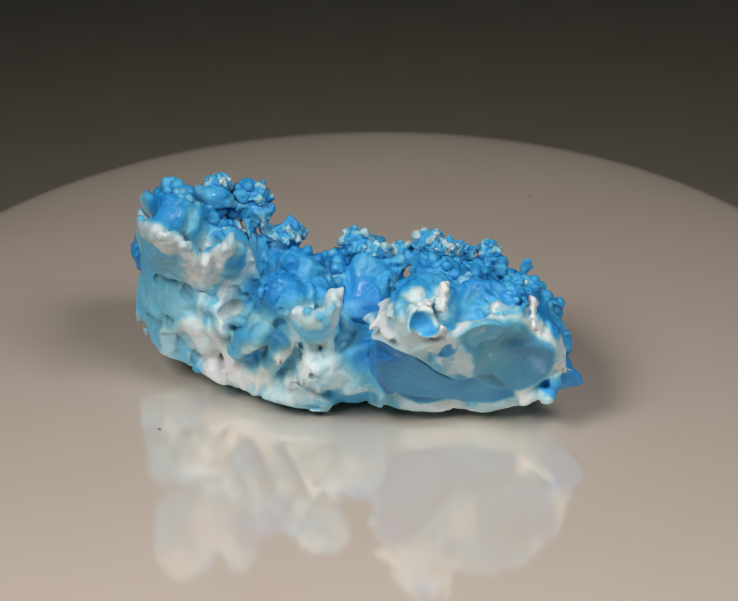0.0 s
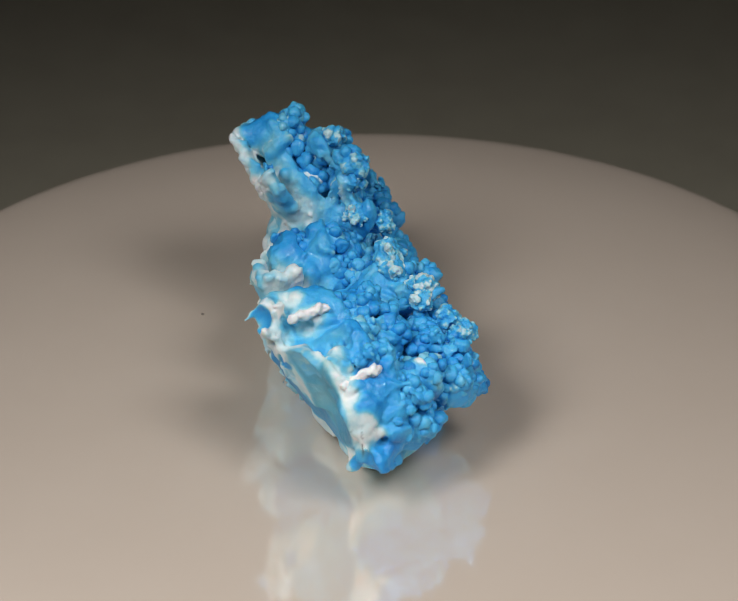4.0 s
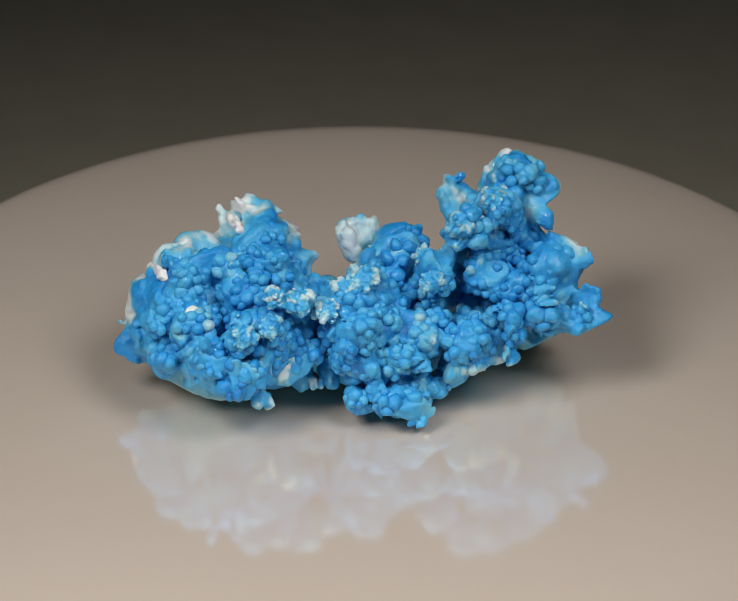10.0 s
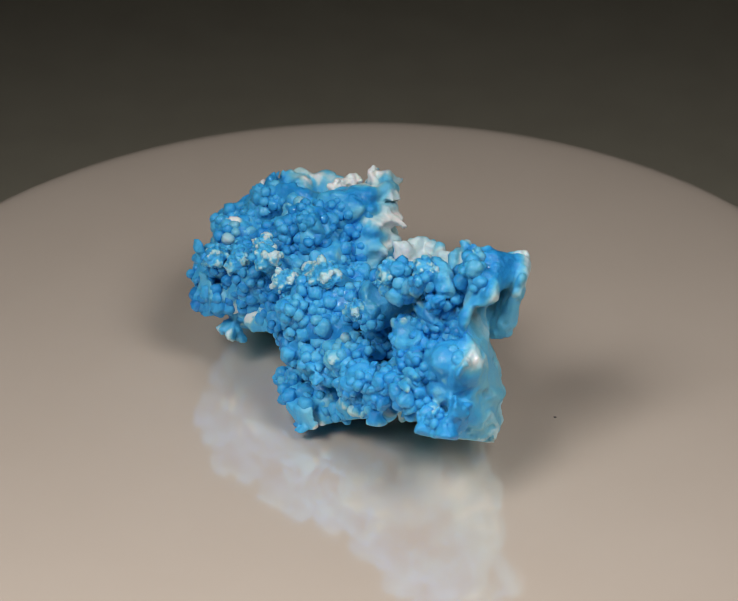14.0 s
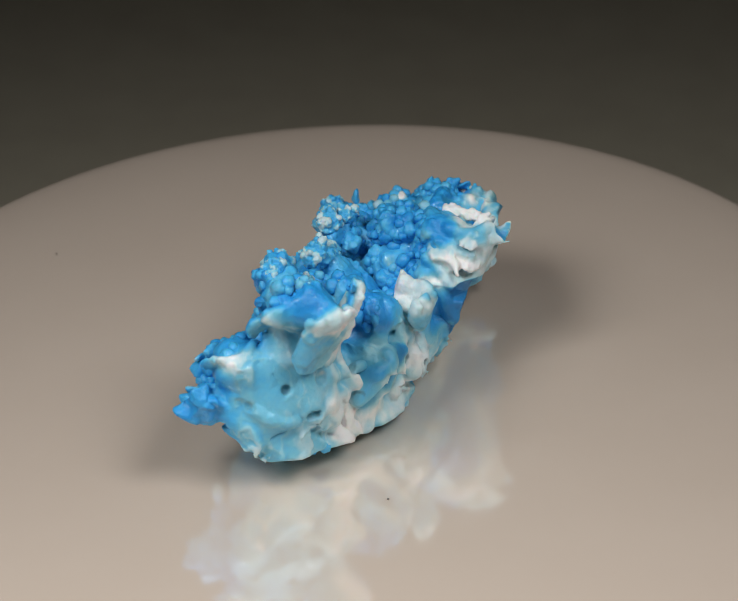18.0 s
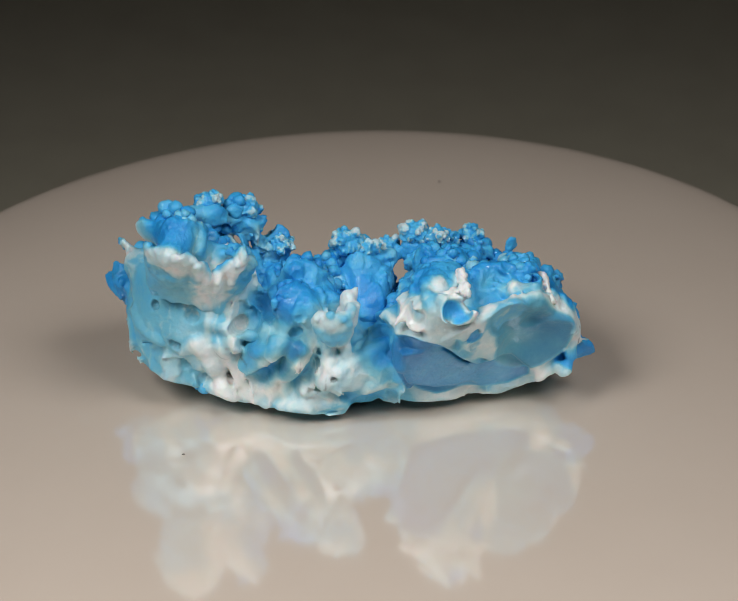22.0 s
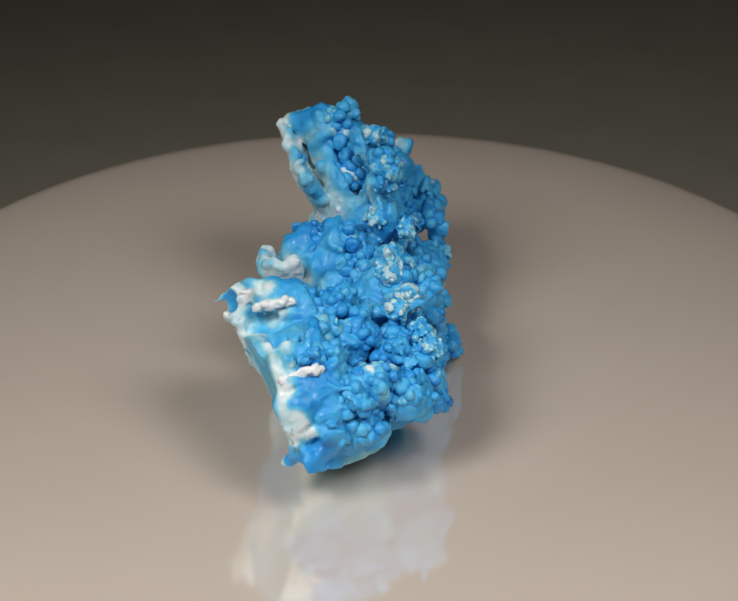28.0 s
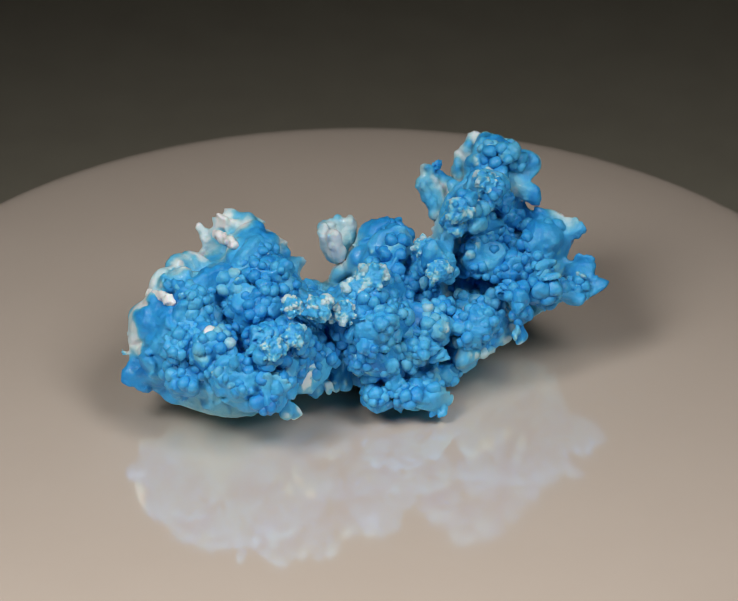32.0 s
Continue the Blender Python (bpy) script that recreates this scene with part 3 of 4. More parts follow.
def tones(v, n):
    wob, crest, fine, ripple = pale_relief(v)
    vein = fbm(v * (0.9, 0.9, 0.5) + 0.5 * wob[:, None], 3, 53)
    swirl = 0.16 * vein - 0.20 * smooth01(crest, 0.30, 0.85) - 0.12 * smooth01(fine, 0.35, 0.9) - 0.17 * ripple
    tone = 0.40 + swirl
    tone = tone + (0.67 + 0.16 * wob + 0.12 * vein - tone) * blueness(v, n)
    for patch in (CHALK, CUT_RIM, AQUA, WEST, EAST, BLUE_SKIN, BLUE_WEST, BLUE_SLIT, WHITE_EAST):
        for x, y, z, r, value in patch:
            d = np.sqrt(((v - (x, y, z)) ** 2).sum(1)) / r + 0.30 * vein + 0.16 * wob
            w = 0.88 * (1 - smooth01(d, 0.35, 1.30))
            tone = tone * (1 - w) + (value + 0.45 * swirl) * w
    block = smooth01(v[:, 0], 0.5, 0.9) * smooth01(-n[:, 1], 0.55, 0.8)
    tone = tone * (1 - 0.8 * block) + (0.10 + 0.10 * vein) * 0.8 * block
    upper, lower, under = bowls(v[:, 0], v[:, 2])
    front = smooth01(-v[:, 1], 1.2, 1.5) * smooth01(-n[:, 1], 0.3, 0.6)
    slate = np.zeros(len(v))
    for x, y, z, r, share in SLATY:
        d = np.sqrt(((v - (x, y, z)) ** 2).sum(1)) / r + 0.35 * vein + 0.12 * wob
        slate = np.maximum(slate, share * (1 - smooth01(d, 0.4, 1.25)))
    soft = 0.10 + 0.22 * smooth01(2.6 - v[:, 0], 0.0, 0.8)
    cloud = smooth01(upper + 0.03 * vein, -0.02, soft) * front
    shade = 0.44 + 0.26 * smooth01(v[:, 0] - 0.5 * v[:, 2], 1.2, 2.7) + 0.12 * smooth01(fbm(v * 0.8, 2, 57), 0.1, 0.6)
    d = np.sqrt((v[:, 0] - 1.98) ** 2 + (v[:, 2] - 2.12) ** 2)
    shade = shade + 0.16 * (1 - smooth01(d, 0.06, 0.2))
    tone = tone * (1 - cloud) + shade * cloud
    band = smooth01(lower + 0.015 * wob, -0.01, 0.05) * front * (1 - cloud)
    tone = tone * (1 - band) + (0.66 + 0.16 * smooth01(1.9 - v[:, 0], 0.0, 1.2) + 0.10 * fbm(v * 0.9, 2, 59)) * band
    slate = np.maximum(slate * (1 - blueness(v, n)), np.maximum(0.92 * cloud, 0.50 * band))
    d = np.sqrt(((v - TUBE[:3]) ** 2).sum(1))
    w = 1 - smooth01(d, 0.26, 0.31)
    tone = tone * (1 - w) + 0.78 * w
    for reach, line in CRESTS:
        w = 0.92 * (1 - smooth01(line_distance(v, line) + 0.06 * vein, 0.45 * reach, 1.15 * reach))
        tone = tone * (1 - w) + (0.05 + 0.12 * np.maximum(wob, 0)) * w
    seam, mid, bead = globules(v)
    dust = knobby(v, n) * smooth01(fbm(v * 0.9, 3, 71), -0.05, 0.55)
    tone = tone - dust * smooth01(mid + 0.6 * bead + 0.5 * fbm(v * 6.0, 2, 73), 0.55, 1.3) * 0.5
    # Share of near-black: inside the pits, and along thin lines in five areas.
    dark_share = np.zeros(len(v))
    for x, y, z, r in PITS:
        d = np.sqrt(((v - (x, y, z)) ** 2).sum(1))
        dark_share = np.maximum(dark_share, 1 - smooth01(d, 0.75 * r, 1.08 * r))
    for x, y, z, r in ((-2.75, -0.45, 1.10, 0.75), (-3.25, -0.1, 1.5, 0.5), (-1.5, -1.2, 1.1, 0.6), (-0.7, -1.5, 1.0, 0.4), (3.8, -1.9, 1.5, 0.4)):
        near = 1 - smooth01(np.sqrt(((v - (x, y, z)) ** 2).sum(1)), 0.5 * r, r)
        line = 1 - smooth01(np.abs(fbm(v * (2.2, 2.2, 1.0), 2, 91)), 0.02, 0.07)
        dark_share = np.maximum(dark_share, 0.75 * near * line * smooth01(fbm(v * 1.4, 2, 93), -0.05, 0.25))
    return np.clip(tone, 0, 1), dark_share, slate * (1 - dark_share)


TABLES = [np.random.default_rng(n).uniform(-1, 1, 32 ** 3).astype(np.float32) for n in range(3)]


def fbm(p, octaves=3, seed=0):
    """Smooth noise in about -1..1 at many points at once."""
    p = np.asarray(p, np.float32)
    out, amp = np.zeros(len(p), np.float32), 1.0
    for o in range(octaves):
        c = np.floor(p)
        f = p - c
        f = f * f * f * (f * (f * 6 - 15) + 10)
        c = c.astype(np.int32)
        at = [[((c[:, n] + d + shift) & 31) << (5 * n) for d in (0, 1)] for n, shift in enumerate((7 * seed, 5 * o, 3))]
        table = TABLES[o % 3]
        g = [table[at[0][0] | b | a] * (1 - f[:, 0]) + table[at[0][1] | b | a] * f[:, 0] for a in at[2] for b in at[1]]
        low, high = g[0] * (1 - f[:, 1]) + g[1] * f[:, 1], g[2] * (1 - f[:, 1]) + g[3] * f[:, 1]
        out += np.float32(amp) * (low * (1 - f[:, 2]) + high * f[:, 2])
        p, amp = p * np.float32(2.03) + np.float32(11.7), amp * 0.5
    return out


def cells(p, seed):
    """Distance to the nearest and to the second of random cell centres."""
    p = np.asarray(p, np.float32)
    c = np.floor(p)
    f = (p - c - np.float32(0.5)).T.copy()
    c = c.astype(np.int32)
    at = [[((c[:, n] + d + shift) & 31) << (5 * n) for d in (-1, 0, 1)] for n, shift in enumerate((seed, 2 * seed, 0))]
    best, second = np.full(len(p), 9.0, np.float32), np.full(len(p), 9.0, np.float32)
    half = [t * np.float32(0.42) for t in TABLES]
    for i in range(3):
        for j in range(3):
            for k in range(3):
                cell = at[0][i] | at[1][j] | at[2][k]
                d = (half[0][cell] + (i - 1) - f[0]) ** 2 + (half[1][cell] + (j - 1) - f[1]) ** 2 + (half[2][cell] + (k - 1) - f[2]) ** 2
                second = np.minimum(second, np.maximum(best, d))
                best = np.minimum(best, d)
    return np.sqrt(best), np.sqrt(second)


def globules(v):
    """Knob relief: seams between lumps, round fused globules on them, and fine beads."""
    warp = v + 0.10 * np.stack([fbm(v * 1.7, 2, n) for n in (61, 62, 63)], 1)
    a, b = cells(warp * 1.05, 5)
    seam = 1 - smooth01(b - a, 0.02, 0.42)
    a, b = cells(warp * 2.1 + 3.1, 9)
    mid = np.clip(1 - 1.5 * a * a, 0, 1) * smooth01(b - a, -0.05, 0.30)
    a, b = cells(warp * 4.3 + 1.7, 13)
    bead = np.clip(1 - 1.5 * a * a, 0, 1) * smooth01(b - a, -0.05, 0.30)
    return seam, mid, bead


def pale_relief(v):
    """Folds and draped ripples of the broken side: wobble, crests, ripples."""
    wob = fbm(v * 1.5, 4, 3)
    crest = (1 - np.abs(fbm(v * (0.85, 0.85, 0.5) + 0.18 * wob[:, None], 3, 17))) ** 3
    fine = (1 - np.abs(fbm(v * (2.4, 2.4, 1.3) + 0.5 * wob[:, None], 2, 23))) ** 4
    near = 1 - smooth01(np.sqrt((((v - (-1.75, -1.0, 1.35)) / (0.95, 0.9, 0.95)) ** 2).sum(1)), 0.55, 1.1)
    ripple = 1.8 * near * np.sin(14.0 * (0.80 * v[:, 0] - 0.36 * v[:, 2]) + 2.6 * fbm(v * 0.8, 2, 31))
    near = 1 - smooth01(np.sqrt((((v - (0.65, -1.75, 2.55)) / (0.6, 0.8, 0.7)) ** 2).sum(1)), 0.55, 1.1)
    ripple = ripple + 1.7 * near * np.sin(13.0 * (v[:, 2] - 0.25 * v[:, 1]) + 1.5 * fbm(v, 2, 37))
    return wob, crest, fine, ripple


def knob_balls(skin):
    """Clusters that grow out of the knobby skin: their cores by lobe, and all their balls (x, y, z, radius, outward direction, tone)."""
    rng = np.random.default_rng(21)
    cores, balls, centres, radii = {}, [], np.zeros((0, 3)), np.zeros(0)
    pool = [(name, i) for name, s in skin.items() for i in np.flatnonzero((s[2] > 0.42) & (s[1][:, 2] > -0.4) & (s[0][:, 2] > 0.5))]
    for at in rng.permutation(len(pool)):
        name, i = pool[at]
        p, n = skin[name][0][i], skin[name][1][i]
        big = rng.uniform(0.18, 0.40)
        c = p - n * (big * 0.72 + rng.uniform(-0.08, 0.08))
        if len(radii) and (np.sqrt(((centres - c) ** 2).sum(1)) < 0.62 * (radii + big)).any():
            continue
        centres, radii = np.vstack([centres, c]), np.append(radii, big)
        cores.setdefault(name, []).append((*c, 0.80 * big))
        frost = smooth01(fbm(c[None] * 0.9, 3, 71), 0.15, 0.6)[0] * max(0.0, n[2])
        hue = 0.72 + 0.16 * fbm(c[None] * 0.8, 2, 75)[0] + rng.uniform(-0.05, 0.05)
        own = []
        for attempt in range(150):
            d = rng.normal(0, 1, 3)
            d = d / np.linalg.norm(d)
            r = rng.uniform(0.10, 0.19) * (0.72 + 0.8 * big)
            at = c + d * (big - 0.62 * r) * rng.uniform(0.92, 1.10)
            if d @ n > -0.25 and at[2] > 0.45 and all(math.dist(at, b) > 0.64 * (r + q) for b, q in own):
                own.append((at, r))
                pale = frost * rng.uniform(0.0, 0.75) if rng.uniform() < 0.6 else 0.0
                balls.append((*at, r, *d, hue - pale * hue + rng.uniform(-0.05, 0.05)))
    return cores, balls


def grow(F, lo, step, balls, k=0.022):
    """Fuses balls into a field."""
    for x, y, z, r in balls:
        reach = r + 6 * k
        sl = tuple(slice(max(0, int((c - reach - lo[i]) / step)), max(0, int((c + reach - lo[i]) / step) + 2)) for i, c in enumerate((x, y, z)))
        g = F[sl]
        if not g.size:
            continue
        ax = [lo[i] + step * np.arange(sl[i].start, sl[i].start + g.shape[i]) for i in range(3)]
        d = np.sqrt((ax[0][:, None, None] - x) ** 2 + (ax[1][None, :, None] - y) ** 2 + (ax[2][None, None, :] - z) ** 2) - r
        h = np.clip(0.5 + 0.5 * (d - g) / (2 * k), 0, 1)
        F[sl] = d * (1 - h) + g * h - 2 * k * h * (1 - h)
    return F


def settle(F, lo, step, balls):
    """Sinks balls into the surface of a field, so that they swell it into folds."""
    out = []
    for x, y, z, r in balls:
        c = np.array((x, y, z))
        for turn in range(2):
            at = tuple(np.clip(np.round((c - lo) / step).astype(int), 0, np.array(F.shape) - 1))
            c = c - outward(c[None])[0] * np.clip(F[at] + 0.45 * r, -0.3, 0.3)
        out.append((*c, r))
    return out


def lobe_field(name, step, k, balls=(), folds=()):
    blobs = LOBES[name]
    F, ax, lo = field_of(blobs, step, k)
    near, total = np.full(F.shape, 9.0), np.exp(-F / k)
    for other, lobe in LOBES.items():
        if other != name:
            R = field_of(lobe, step, k, (ax, lo))[0]
            near, total = np.minimum(near, R), total + np.exp(-R / k)
    whole = -k * np.log(total)
    side, soft = F - near - 0.06, 0.03
    h = np.clip(0.5 + 0.5 * (whole - side) / soft, 0, 1)
    F = side * (1 - h) + whole * h + soft * h * (1 - h)
    if name == "cut_block":
        F = cut_face(F, ax)
    band = np.argwhere((F > -0.66) & (F < 0.28))
    v = (lo + band * step).astype(np.float32)
    base = outward(v)
    blue, knob = blueness(v, base), knobby(v, base)
    wob, crest, fine, ripple = pale_relief(v)
    flat = np.maximum(smooth01(-base[:, 1], 0.70, 0.90) * smooth01(v[:, 0], 0.5, 0.9), on_cut(v))
    flat = np.maximum(flat, 0.65 * smooth01(-v[:, 0], 2.4, 2.9) * smooth01(v[:, 2], 1.1, 1.5))
    shift = -(0.05 * wob + 0.17 * (crest - 0.40) + 0.045 * (fine - 0.4) + 0.06 * ripple - 0.02) * (1 - blue) * (1 - 0.9 * flat)
    on = blue > 0.02
    seam, mid, bead = globules(v[on])
    shift[on] += knob[on] * (0.20 + 0.36 * seam - 0.14 * mid - 0.06 * bead) + (blue - knob)[on] * (0.02 + 0.09 * seam - 0.05 * mid - 0.03 * bead + 0.05 * fbm(v[on] * 2.3, 3, 33))
    F[tuple(band.T)] += shift
    F = dig(F, ax, HOLLOWS + CAVITIES + [TUBE], 0.10)
    F = grow(F, lo, step, settle(F, lo, step, folds), 0.05)
    F = grow(F, lo, step, balls)
    F = underside(F, ax)
    F = dig(F, ax, PITS, 0.02)
    return F, lo


def crust_mesh(blobs, step):
    F, ax, lo = field_of(blobs, step, 0.03)
    return surface_nets(F, lo, step)


def fold_balls(lobes):
    """Balls strung along the fold lines, under the name of the lobe that each line lies on."""
    rng = np.random.default_rng(3)
    out = {}
    for r0, r1, line in fold_lines():
        mid = np.array(line).mean(0)[None]
        near = min(lobes, key=lambda name: abs(union_at(mid, lobes[name], K)[0]))
        out.setdefault(near, []).extend(chain(line, r0 * 0.9, r1 * 0.9, rng, 0.3))
    return out


def skin_of(name, step, balls=(), folds=()):
    """A lobe's surface: places, outward directions, share of knobs, tone, dark share, slate and faces."""
    F, lo = lobe_field(name, step, K, balls, folds)
    v, q = drop_crumbs(*surface_nets(F, lo, step))
    base = outward(v)
    tone, dark_share, slate = tones(v, base)
    deep = np.zeros(len(v))
    for x, y, z, r in HOLLOWS + CAVITIES:
        deep = np.maximum(deep, 1 - smooth01(np.sqrt(((v - (x, y, z)) ** 2).sum(1)), 0.9 * r, 1.15 * r))
    knob = knobby(v, base) * (1 - dark_share) * (1 - 0.8 * deep) * smooth01(tone, 0.30, 0.55) * smooth01(v[:, 2], 0.15, 0.35)
    return v, base, knob, tone, dark_share, slate, q


def build_specimen():
    root = tagged(new("mineral_specimen"), "knobby sky-blue mineral specimen with a chalky white broken side", "mineral")
    skin = []
    folds = fold_balls(LOBES)
    coarse = {name: skin_of(name, 0.12)[:3] for name in LOBES}
    balls, drops = knob_balls(coarse)
    for name, blade in blades().items():
        balls[name] = balls.get(name, []) + blade
    for name in LOBES:
        v, base, knob, tone, dark_share, slate, q = skin_of(name, 0.039, balls.get(name, ()), folds.get(name, ()))
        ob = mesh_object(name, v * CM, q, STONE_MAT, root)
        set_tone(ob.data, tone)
        set_tone(ob.data, dark_share, "dark_share")
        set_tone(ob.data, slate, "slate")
        skin.append(v)
    crusts(root)
    skin = np.concatenate(skin)
    frosted_knobs(root, skin)
    globule_parts(root, drops, skin)
    return root


def chain(points, r0, r1, rng, rough=0.25):
    """Blobs strung along a line of points, from radius r0 to r1."""
    pts = np.array(points, float)
    seg = np.linalg.norm(np.diff(pts, axis=0), axis=1)
    at = np.concatenate([[0], np.cumsum(seg)])
    count = max(4, int(at[-1] / (0.55 * min(r0, r1))))
    out = []
    for t in np.linspace(0, at[-1], count):
        x, y, z = (np.interp(t, at, pts[:, i]) for i in range(3))
        r = (r0 + (r1 - r0) * t / at[-1]) * rng.uniform(1 - rough, 1 + rough)
        out.append((*(np.array((x, y, z)) + rng.normal(0, 0.02 + 0.1 * max(0, rough - 0.3), 3)), r))
    return out


def shell(edge, foot, r0, r1, rng):
    """A thin curved blade of crust from its free edge down to its foot."""
    out = []
    at = np.linspace(0, len(edge) - 1, 4 * len(edge))
    edge, foot = (np.stack([np.interp(at, range(len(e)), np.array(e)[:, i]) for i in range(3)], 1) for e in (edge, foot))
    edge = edge + rng.normal(0, 0.055, edge.shape)
    for s in np.linspace(0, 1, 20):
        line = [tuple(np.array(e) * (1 - s) + np.array(f) * s) for e, f in zip(edge, foot)]
        r = r0 + (r1 - r0) * s
        out += chain(line, r, r, rng, 0.34)
    return out

def fold_lines():
    """Folds and seams of the crust: start and end radius, and the line that each follows."""
    yield 0.10, 0.06, [(-0.40, -0.79, 2.80), (-0.44, -1.39, 2.34), (-0.56, -1.49, 1.57)]
    yield 0.10, 0.08, [(-1.15, -1.28, 2.71), (-0.90, -1.56, 2.48), (-0.83, -1.50, 1.61), (-1.02, -1.36, 0.79)]
    yield 0.07, 0.10, [(0.42, -1.60, 2.10), (0.36, -1.75, 1.80), (0.38, -1.88, 1.40)]
    yield 0.07, 0.06, [(-2.84, 0.11, 4.07), (-2.96, -0.47, 3.70), (-3.06, -0.52, 3.17)]
    yield 0.10, 0.07, [(-3.14, -0.33, 1.64), (-2.89, -0.48, 1.22), (-2.68, -0.42, 0.63)]
    yield 0.10, 0.08, [(-1.88, -1.08, 1.99), (-1.49, -1.38, 1.76), (-1.73, -1.10, 1.05)]
    yield 0.09, 0.09, [(-2.86, -0.34, 2.06), (-2.23, -0.90, 2.00)]
    yield 0.10, 0.10, [(-1.75, -0.90, 0.35), (-1.21, -1.22, 0.40), (-0.50, -1.15, 0.40), (0.10, -1.65, 0.85)]
    yield 0.07, 0.07, [(3.85, -1.78, 1.77), (3.86, -1.82, 1.28), (3.78, -1.85, 1.00), (3.15, -1.68, 0.60)]
    yield 0.08, 0.06, [(-2.35, -0.52, 3.42), (-2.66, -0.50, 3.20), (-2.90, -0.46, 2.85), (-2.67, -0.32, 2.23)]
    yield 0.09, 0.07, [(-2.39, -0.92, 1.52), (-2.12, -1.16, 1.75), (-1.61, -1.30, 1.80), (-1.36, -1.46, 1.81)]
    yield 0.09, 0.07, [(-2.38, -0.60, 1.11), (-2.27, -1.02, 1.70), (-1.65, -1.24, 1.95)]
    yield 0.09, 0.08, [(-1.76, -1.02, 0.54), (-1.68, -1.14, 1.06), (-1.23, -1.40, 1.19)]
    yield 0.12, 0.09, [(0.25, -1.17, 2.06), (0.03, -1.45, 1.75), (-0.59, -1.55, 1.40), (-1.06, -1.40, 0.99)]
    yield 0.08, 0.06, [(0.60, -1.23, 2.68), (0.46, -1.60, 2.44), (0.44, -1.84, 2.14)]
    yield 0.08, 0.06, [(0.72, -1.45, 2.96), (0.68, -1.88, 2.79), (0.70, -2.2, 2.70)]
    yield 0.08, 0.06, [(0.93, -1.64, 3.16), (0.88, -2.05, 3.08), (0.90, -2.35, 2.95)]
    yield 0.09, 0.07, [(-4.15, 1.04, 1.89), (-4.05, 0.61, 1.64), (-3.57, 0.02, 1.38), (-3.28, -0.20, 1.52)]
    yield 0.10, 0.07, [(-3.13, -0.32, 1.57), (-2.93, -0.41, 0.95), (-2.58, -0.32, 0.42)]
    yield 0.10, 0.07, [(-2.88, -0.58, 1.60), (-2.44, -0.54, 0.81), (-2.24, -0.52, 0.45)]
    yield 0.07, 0.07, [(3.82, -1.90, 1.70), (3.9, -1.70, 1.55), (3.92, -1.32, 1.67)]


def crust_part(root, name, blobs, tone, label="", step=0.03):
    v, q = crust_mesh(blobs, step)
    n = vertex_normals(v, q)
    v = v + n * (0.045 * fbm(v * 9.0, 3, 41))[:, None]
    ob = mesh_object(name, v * CM, q, STONE_MAT, root, label)
    set_tone(ob.data, np.clip(tone + 0.06 * fbm(v * 3.0, 2, 43), 0, 1))


def blades():
    """Thin curved blades of chalky crust, and the lobe on which each one stands."""
    rng = np.random.default_rng(11)
    return {
        "tall_peak": shell([(-3.98, -0.12, 3.80), (-3.70, -0.52, 3.88), (-3.44, -0.68, 3.92), (-3.15, -0.64, 3.66), (-2.98, -0.50, 3.30)],
                           [(-3.75, 0.15, 2.75), (-3.5, 0.10, 2.65), (-3.3, 0.05, 2.6), (-3.1, -0.02, 2.5), (-2.9, -0.05, 2.4)], 0.05, 0.14, rng)
        + shell([(-2.90, -0.50, 3.12), (-2.50, -0.62, 3.46), (-2.26, -0.64, 3.62), (-1.98, -0.40, 3.42)],
                [(-2.85, -0.05, 2.4), (-2.6, -0.05, 2.45), (-2.48, -0.05, 2.5), (-2.3, -0.02, 2.55)], 0.05, 0.14, rng),
        "white_saddle": shell([(-1.12, -1.42, 2.66), (-0.80, -1.64, 2.54), (-0.56, -1.68, 2.50), (-0.36, -1.34, 2.64), (-0.34, -0.95, 2.76)],
                              [(-0.95, -1.40, 2.2), (-0.8, -1.45, 2.1), (-0.6, -1.45, 2.0), (-0.5, -1.30, 2.1), (-0.45, -1.0, 2.3)], 0.05, 0.12, rng),
    }


# chalk-white crests of the crust: reach and line
CRESTS = [(0.20, [(3.95, -1.75, 1.95), (3.98, -1.55, 1.60)]),
          (0.17, [(1.30, -2.50, 3.20), (1.54, -2.53, 2.94), (1.85, -2.30, 2.80), (2.17, -2.18, 2.92), (2.87, -2.06, 2.84), (3.30, -2.00, 2.50), (3.74, -2.00, 2.05), (3.92, -1.92, 1.55), (3.98, -1.90, 1.10)]),
          (0.22, [(-1.10, -1.45, 2.60), (-0.80, -1.62, 2.48), (-0.45, -1.48, 2.48), (-0.32, -1.05, 2.68)]),
          (0.28, [(-0.45, -1.45, 2.40), (-0.50, -1.50, 1.80)]),
          (0.22, [(-4.00, -0.25, 3.72), (-3.60, -0.70, 3.85), (-3.20, -0.70, 3.60), (-2.95, -0.60, 3.05), (-2.60, -0.72, 3.35), (-2.26, -0.70, 3.62)]),
          (0.26, [(-3.10, -0.30, 1.60), (-2.80, -0.50, 1.10), (-2.40, -0.60, 0.60)]),
          (0.30, [(-1.30, -1.30, 0.50), (-0.70, -1.50, 0.90), (-0.30, -1.65, 1.10)])]


def line_distance(v, line):
    best = np.full(len(v), 9.0)
    for a, b in zip(np.array(line)[:-1], np.array(line)[1:]):
        t = np.clip((v - a) @ (b - a) / ((b - a) @ (b - a)), 0, 1)
        best = np.minimum(best, np.sqrt(((v - a - t[:, None] * (b - a)) ** 2).sum(1)))
    return best


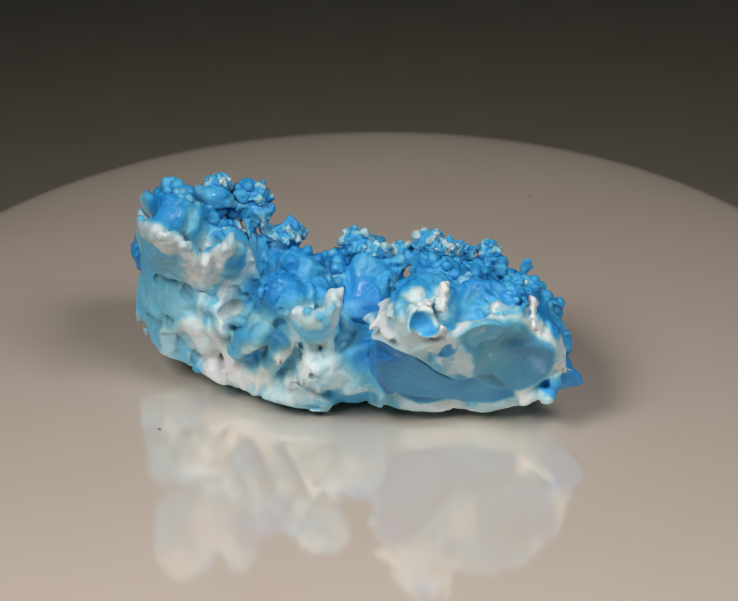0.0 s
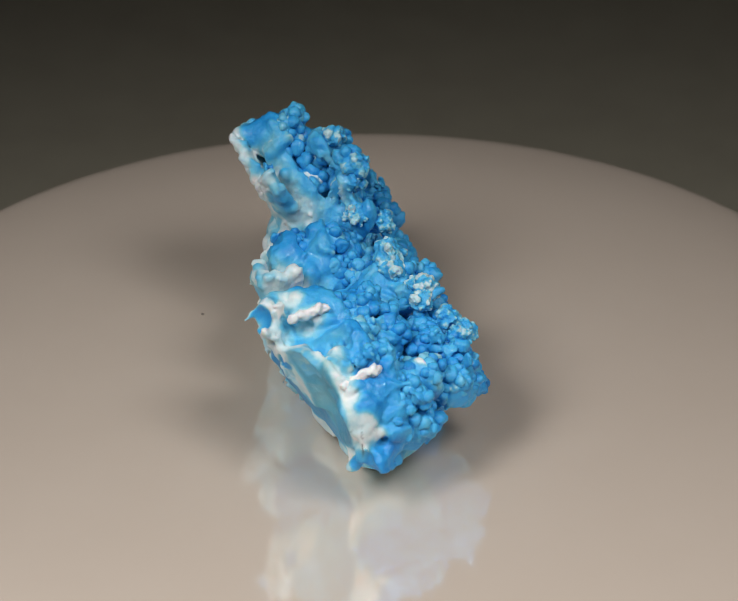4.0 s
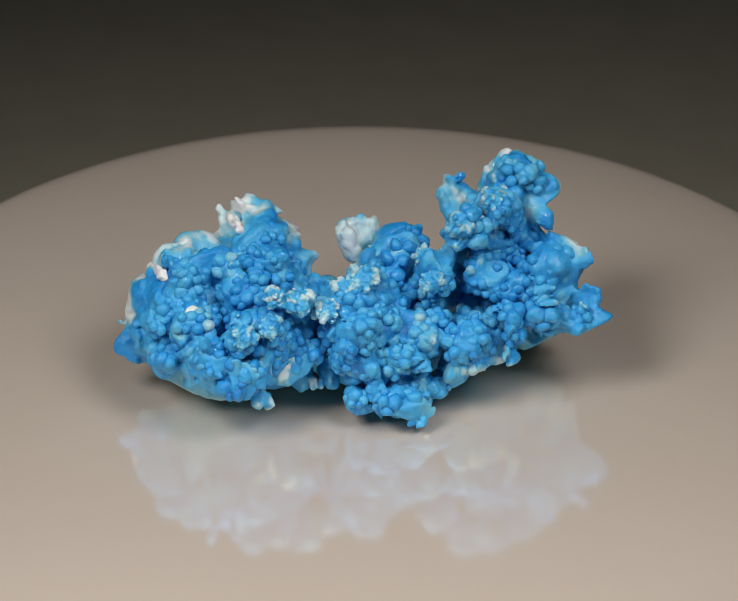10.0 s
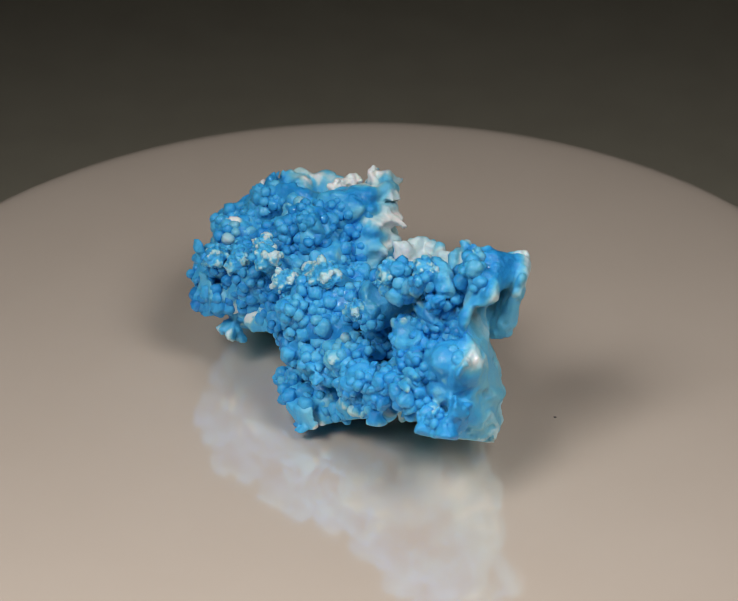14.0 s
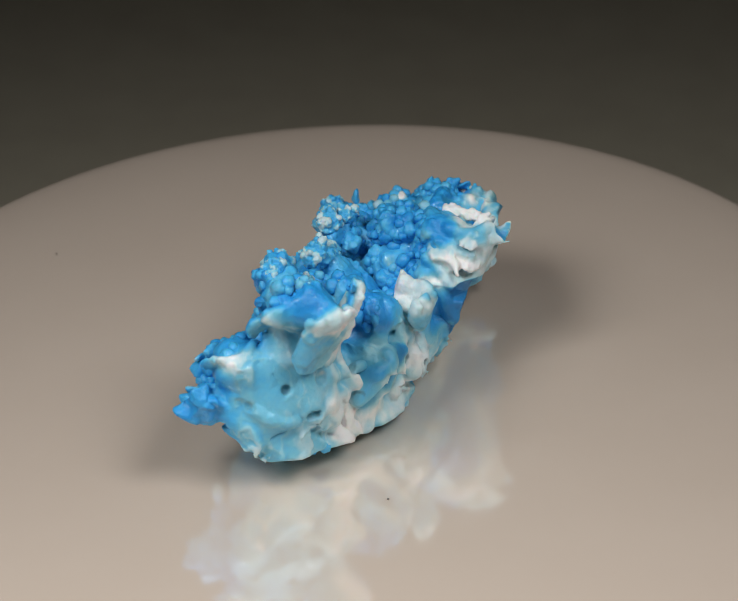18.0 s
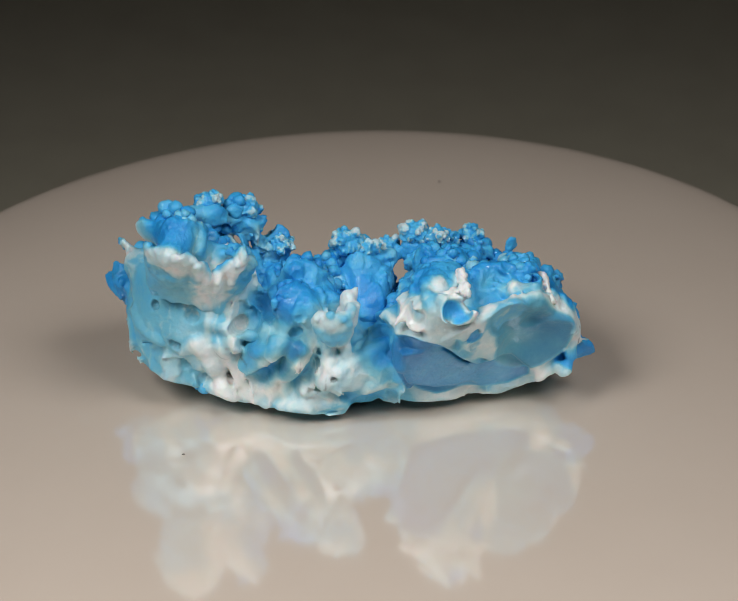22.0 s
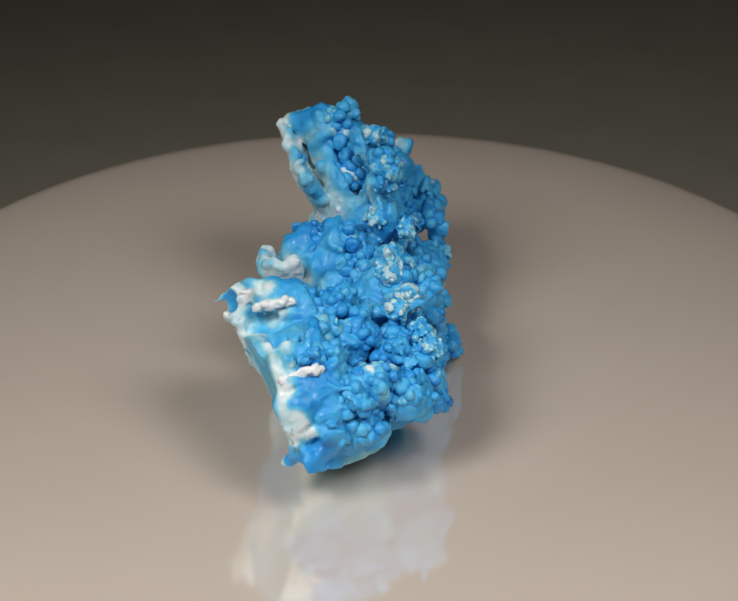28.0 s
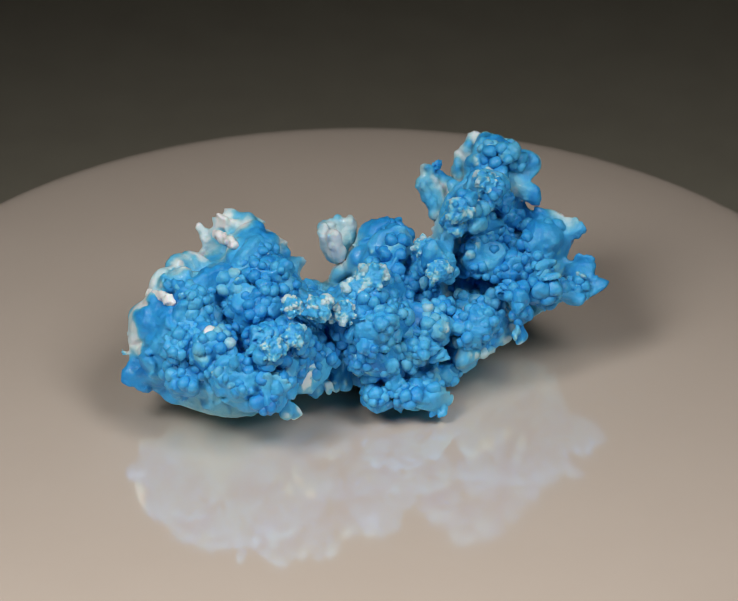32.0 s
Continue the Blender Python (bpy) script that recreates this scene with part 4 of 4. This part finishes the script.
def crusts(root):
    rng = np.random.default_rng(11)
    crust_part(root, "crust_bar", chain([(1.71, -1.47, 3.12), (1.65, -1.78, 3.06), (1.60, -2.15, 2.98)], 0.05, 0.05, rng, 0.36), 0.05, "rough white crust bar")
    crust_part(root, "crust_bar", chain([(3.34, -1.22, 2.60), (3.34, -1.62, 2.56), (3.31, -1.95, 2.42)], 0.05, 0.05, rng, 0.36), 0.05, "rough white crust bar")


def nodule_mesh(rng):
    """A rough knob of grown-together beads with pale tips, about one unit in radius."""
    balls, count = [(0, 0, -0.1, 0.74)], 34
    for j in range(count):
        h = 1 - 1.4 * (j + 0.5) / count
        a = 2.4 * j + rng.uniform(-0.9, 0.9)
        r = math.sqrt(max(0, 1 - h * h))
        d = 0.78 + rng.uniform(-0.14, 0.16)
        balls.append((d * r * math.cos(a), d * r * math.sin(a), d * h - 0.1, rng.uniform(0.10, 0.30)))
    grain = 0.05
    F, ax, lo = field_of(balls, grain, 0.06, grid_over(balls, grain, 0.3))
    v, q = surface_nets(F, lo, grain)
    v = v * (1 + 0.05 * fbm(v * 2.2 + rng.uniform(-9, 9, 3), 3, 47) + 0.07 * fbm(v * 5.0, 3, 48))[:, None]
    me = bpy.data.meshes.new("nodule")
    me.from_pydata(v.tolist(), [], q.tolist())
    me.materials.append(GLOBULE_MAT)
    me.shade_smooth()
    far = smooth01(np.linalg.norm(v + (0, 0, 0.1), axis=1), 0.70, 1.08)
    # White frost on the tips; deeper blue between beads paints in crevice shade.
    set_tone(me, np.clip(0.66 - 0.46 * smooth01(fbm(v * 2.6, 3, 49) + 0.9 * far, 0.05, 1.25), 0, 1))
    return me


def ball_form(rng, level):
    """A slightly lumpy ball of radius one: places and triangles."""
    bm = bmesh.new()
    bmesh.ops.create_icosphere(bm, subdivisions=level, radius=1)
    bm.verts.index_update()
    v = np.array([p.co[:] for p in bm.verts])
    f = np.array([[p.index for p in face.verts] for face in bm.faces])
    bm.free()
    off = rng.uniform(-9, 9, 3)
    return v * (1 + 0.22 * fbm(v * 1.2 + off, 2, 45) + 0.05 * fbm(v * 3.4 + off, 2, 46))[:, None], f


def globule_parts(root, drops, skin):
    """Round waxy globules on the knobs: the largest are parts of their own, the rest one part."""
    rng = np.random.default_rng(8)
    near = set(map(tuple, np.floor(skin / 0.1).astype(int).tolist()))
    steps = [(i, j, k) for i in (-1, 0, 1) for j in (-1, 0, 1) for k in (-1, 0, 1)]
    drops = [b for b in drops if any(tuple(int(math.floor(c / 0.1)) + d for c, d in zip(b[:3], step)) in near for step in steps)]
    order = sorted(range(len(drops)), key=lambda i: -drops[i][3])
    forms = [ball_form(rng, 3) for i in range(6)]
    shared = []
    for v, f in forms:
        for hue in (0.58, 0.68, 0.78):
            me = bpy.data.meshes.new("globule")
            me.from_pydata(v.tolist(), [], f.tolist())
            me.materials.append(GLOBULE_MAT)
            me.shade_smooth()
            # Paler at the tip, deeper at the root: crevice shade put into the tone.
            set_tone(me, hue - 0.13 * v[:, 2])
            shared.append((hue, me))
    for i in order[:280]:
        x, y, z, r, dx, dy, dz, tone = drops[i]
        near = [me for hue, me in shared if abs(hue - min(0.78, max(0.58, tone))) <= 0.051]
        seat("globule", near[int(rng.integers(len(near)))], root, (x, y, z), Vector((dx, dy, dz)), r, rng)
    forms = [ball_form(rng, 2) for i in range(12)]
    verts, faces, tones_out, base = [], [], [], 0
    for i in order[280:]:
        x, y, z, r, dx, dy, dz, tone = drops[i]
        v, f = forms[int(rng.integers(12))]
        turn = np.array(Euler(rng.uniform(0, 6.28, 3)).to_matrix())
        p = v @ turn.T
        verts.append((p * r + (x, y, z)) * CM)
        faces.append(f + base)
        # Crevice shade painted in: deeper tone on the side away from the outward direction.
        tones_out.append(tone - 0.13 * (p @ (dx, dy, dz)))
        base += len(v)
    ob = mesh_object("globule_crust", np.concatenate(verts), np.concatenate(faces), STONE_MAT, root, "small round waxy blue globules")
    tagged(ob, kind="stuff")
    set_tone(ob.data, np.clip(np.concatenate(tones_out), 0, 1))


def seat(name, mesh, root, at, axis, r, rng, label=""):
    ob = new(name, mesh)
    ob.parent = root
    turn = axis.to_track_quat("Z", "Y").to_matrix().to_4x4() @ pose(0, 0, 0, 0, 0, rng.uniform(0, 360))
    ob.matrix_basis = Matrix.Translation(Vector(at) * CM) @ turn @ Matrix.Scale(r * CM, 4)
    return tagged(ob, label)


# (x, y, z, radius): rough knobs with white frosted tips
FROSTED = [(0.08, 0.72, 2.78, 0.34), (0.42, 0.62, 2.62, 0.28), (-1.80, 1.02, 3.68, 0.32), (-2.50, 0.92, 4.00, 0.26), (-1.20, 0.72, 2.95, 0.24), (1.43, 0.80, 2.72, 0.30), (2.62, 0.98, 2.40, 0.26),
           (2.10, 0.92, 2.55, 0.26), (0.95, 0.95, 2.60, 0.26), (1.80, 0.50, 2.75, 0.24), (-1.78, 0.95, 3.35, 0.28), (-0.98, 1.30, 2.80, 0.26)]


def frosted_knobs(root, skin):
    rng = np.random.default_rng(5)
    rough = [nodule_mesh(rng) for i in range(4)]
    for i, (x, y, z, r) in enumerate(FROSTED):
        d = np.sqrt((((skin - (x, y, z)) * (1.6, 1.6, 1)) ** 2).sum(1))
        foot = skin[d.argmin()]
        gap = np.array((x, y, z)) - foot
        gap = gap * min(1.0, 0.30 * r / (np.linalg.norm(gap) + 1e-6))
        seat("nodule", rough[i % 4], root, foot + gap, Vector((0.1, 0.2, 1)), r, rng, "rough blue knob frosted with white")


def putty():
    bm = bmesh.new()
    bmesh.ops.create_icosphere(bm, subdivisions=4, radius=1)
    for p in bm.verts:
        f = 1 + 0.18 * noise.noise(p.co * 2)
        p.co = Vector((p.co.x * 0.008 * f - 0.006, p.co.y * 0.007 * f + 0.001, max(p.co.z * 0.0068 * f, -0.0025) + 0.0025))
    me = bpy.data.meshes.new("mounting_putty")
    bm.to_mesh(me)
    bm.free()
    me.materials.append(PUTTY_MAT)
    me.shade_smooth()
    return tagged(new("mounting_putty", me), "small dark lump of putty holding up the stone", "putty")


room()
table()
plate = turntable()
stone = build_specimen()
dab = putty()


def motions():
    for thing in (plate, stone, dab):
        walk(thing, [(float(t), pose(0, 0, 0, 0, 0, TURN * t)) for t in range(33)])


motions()
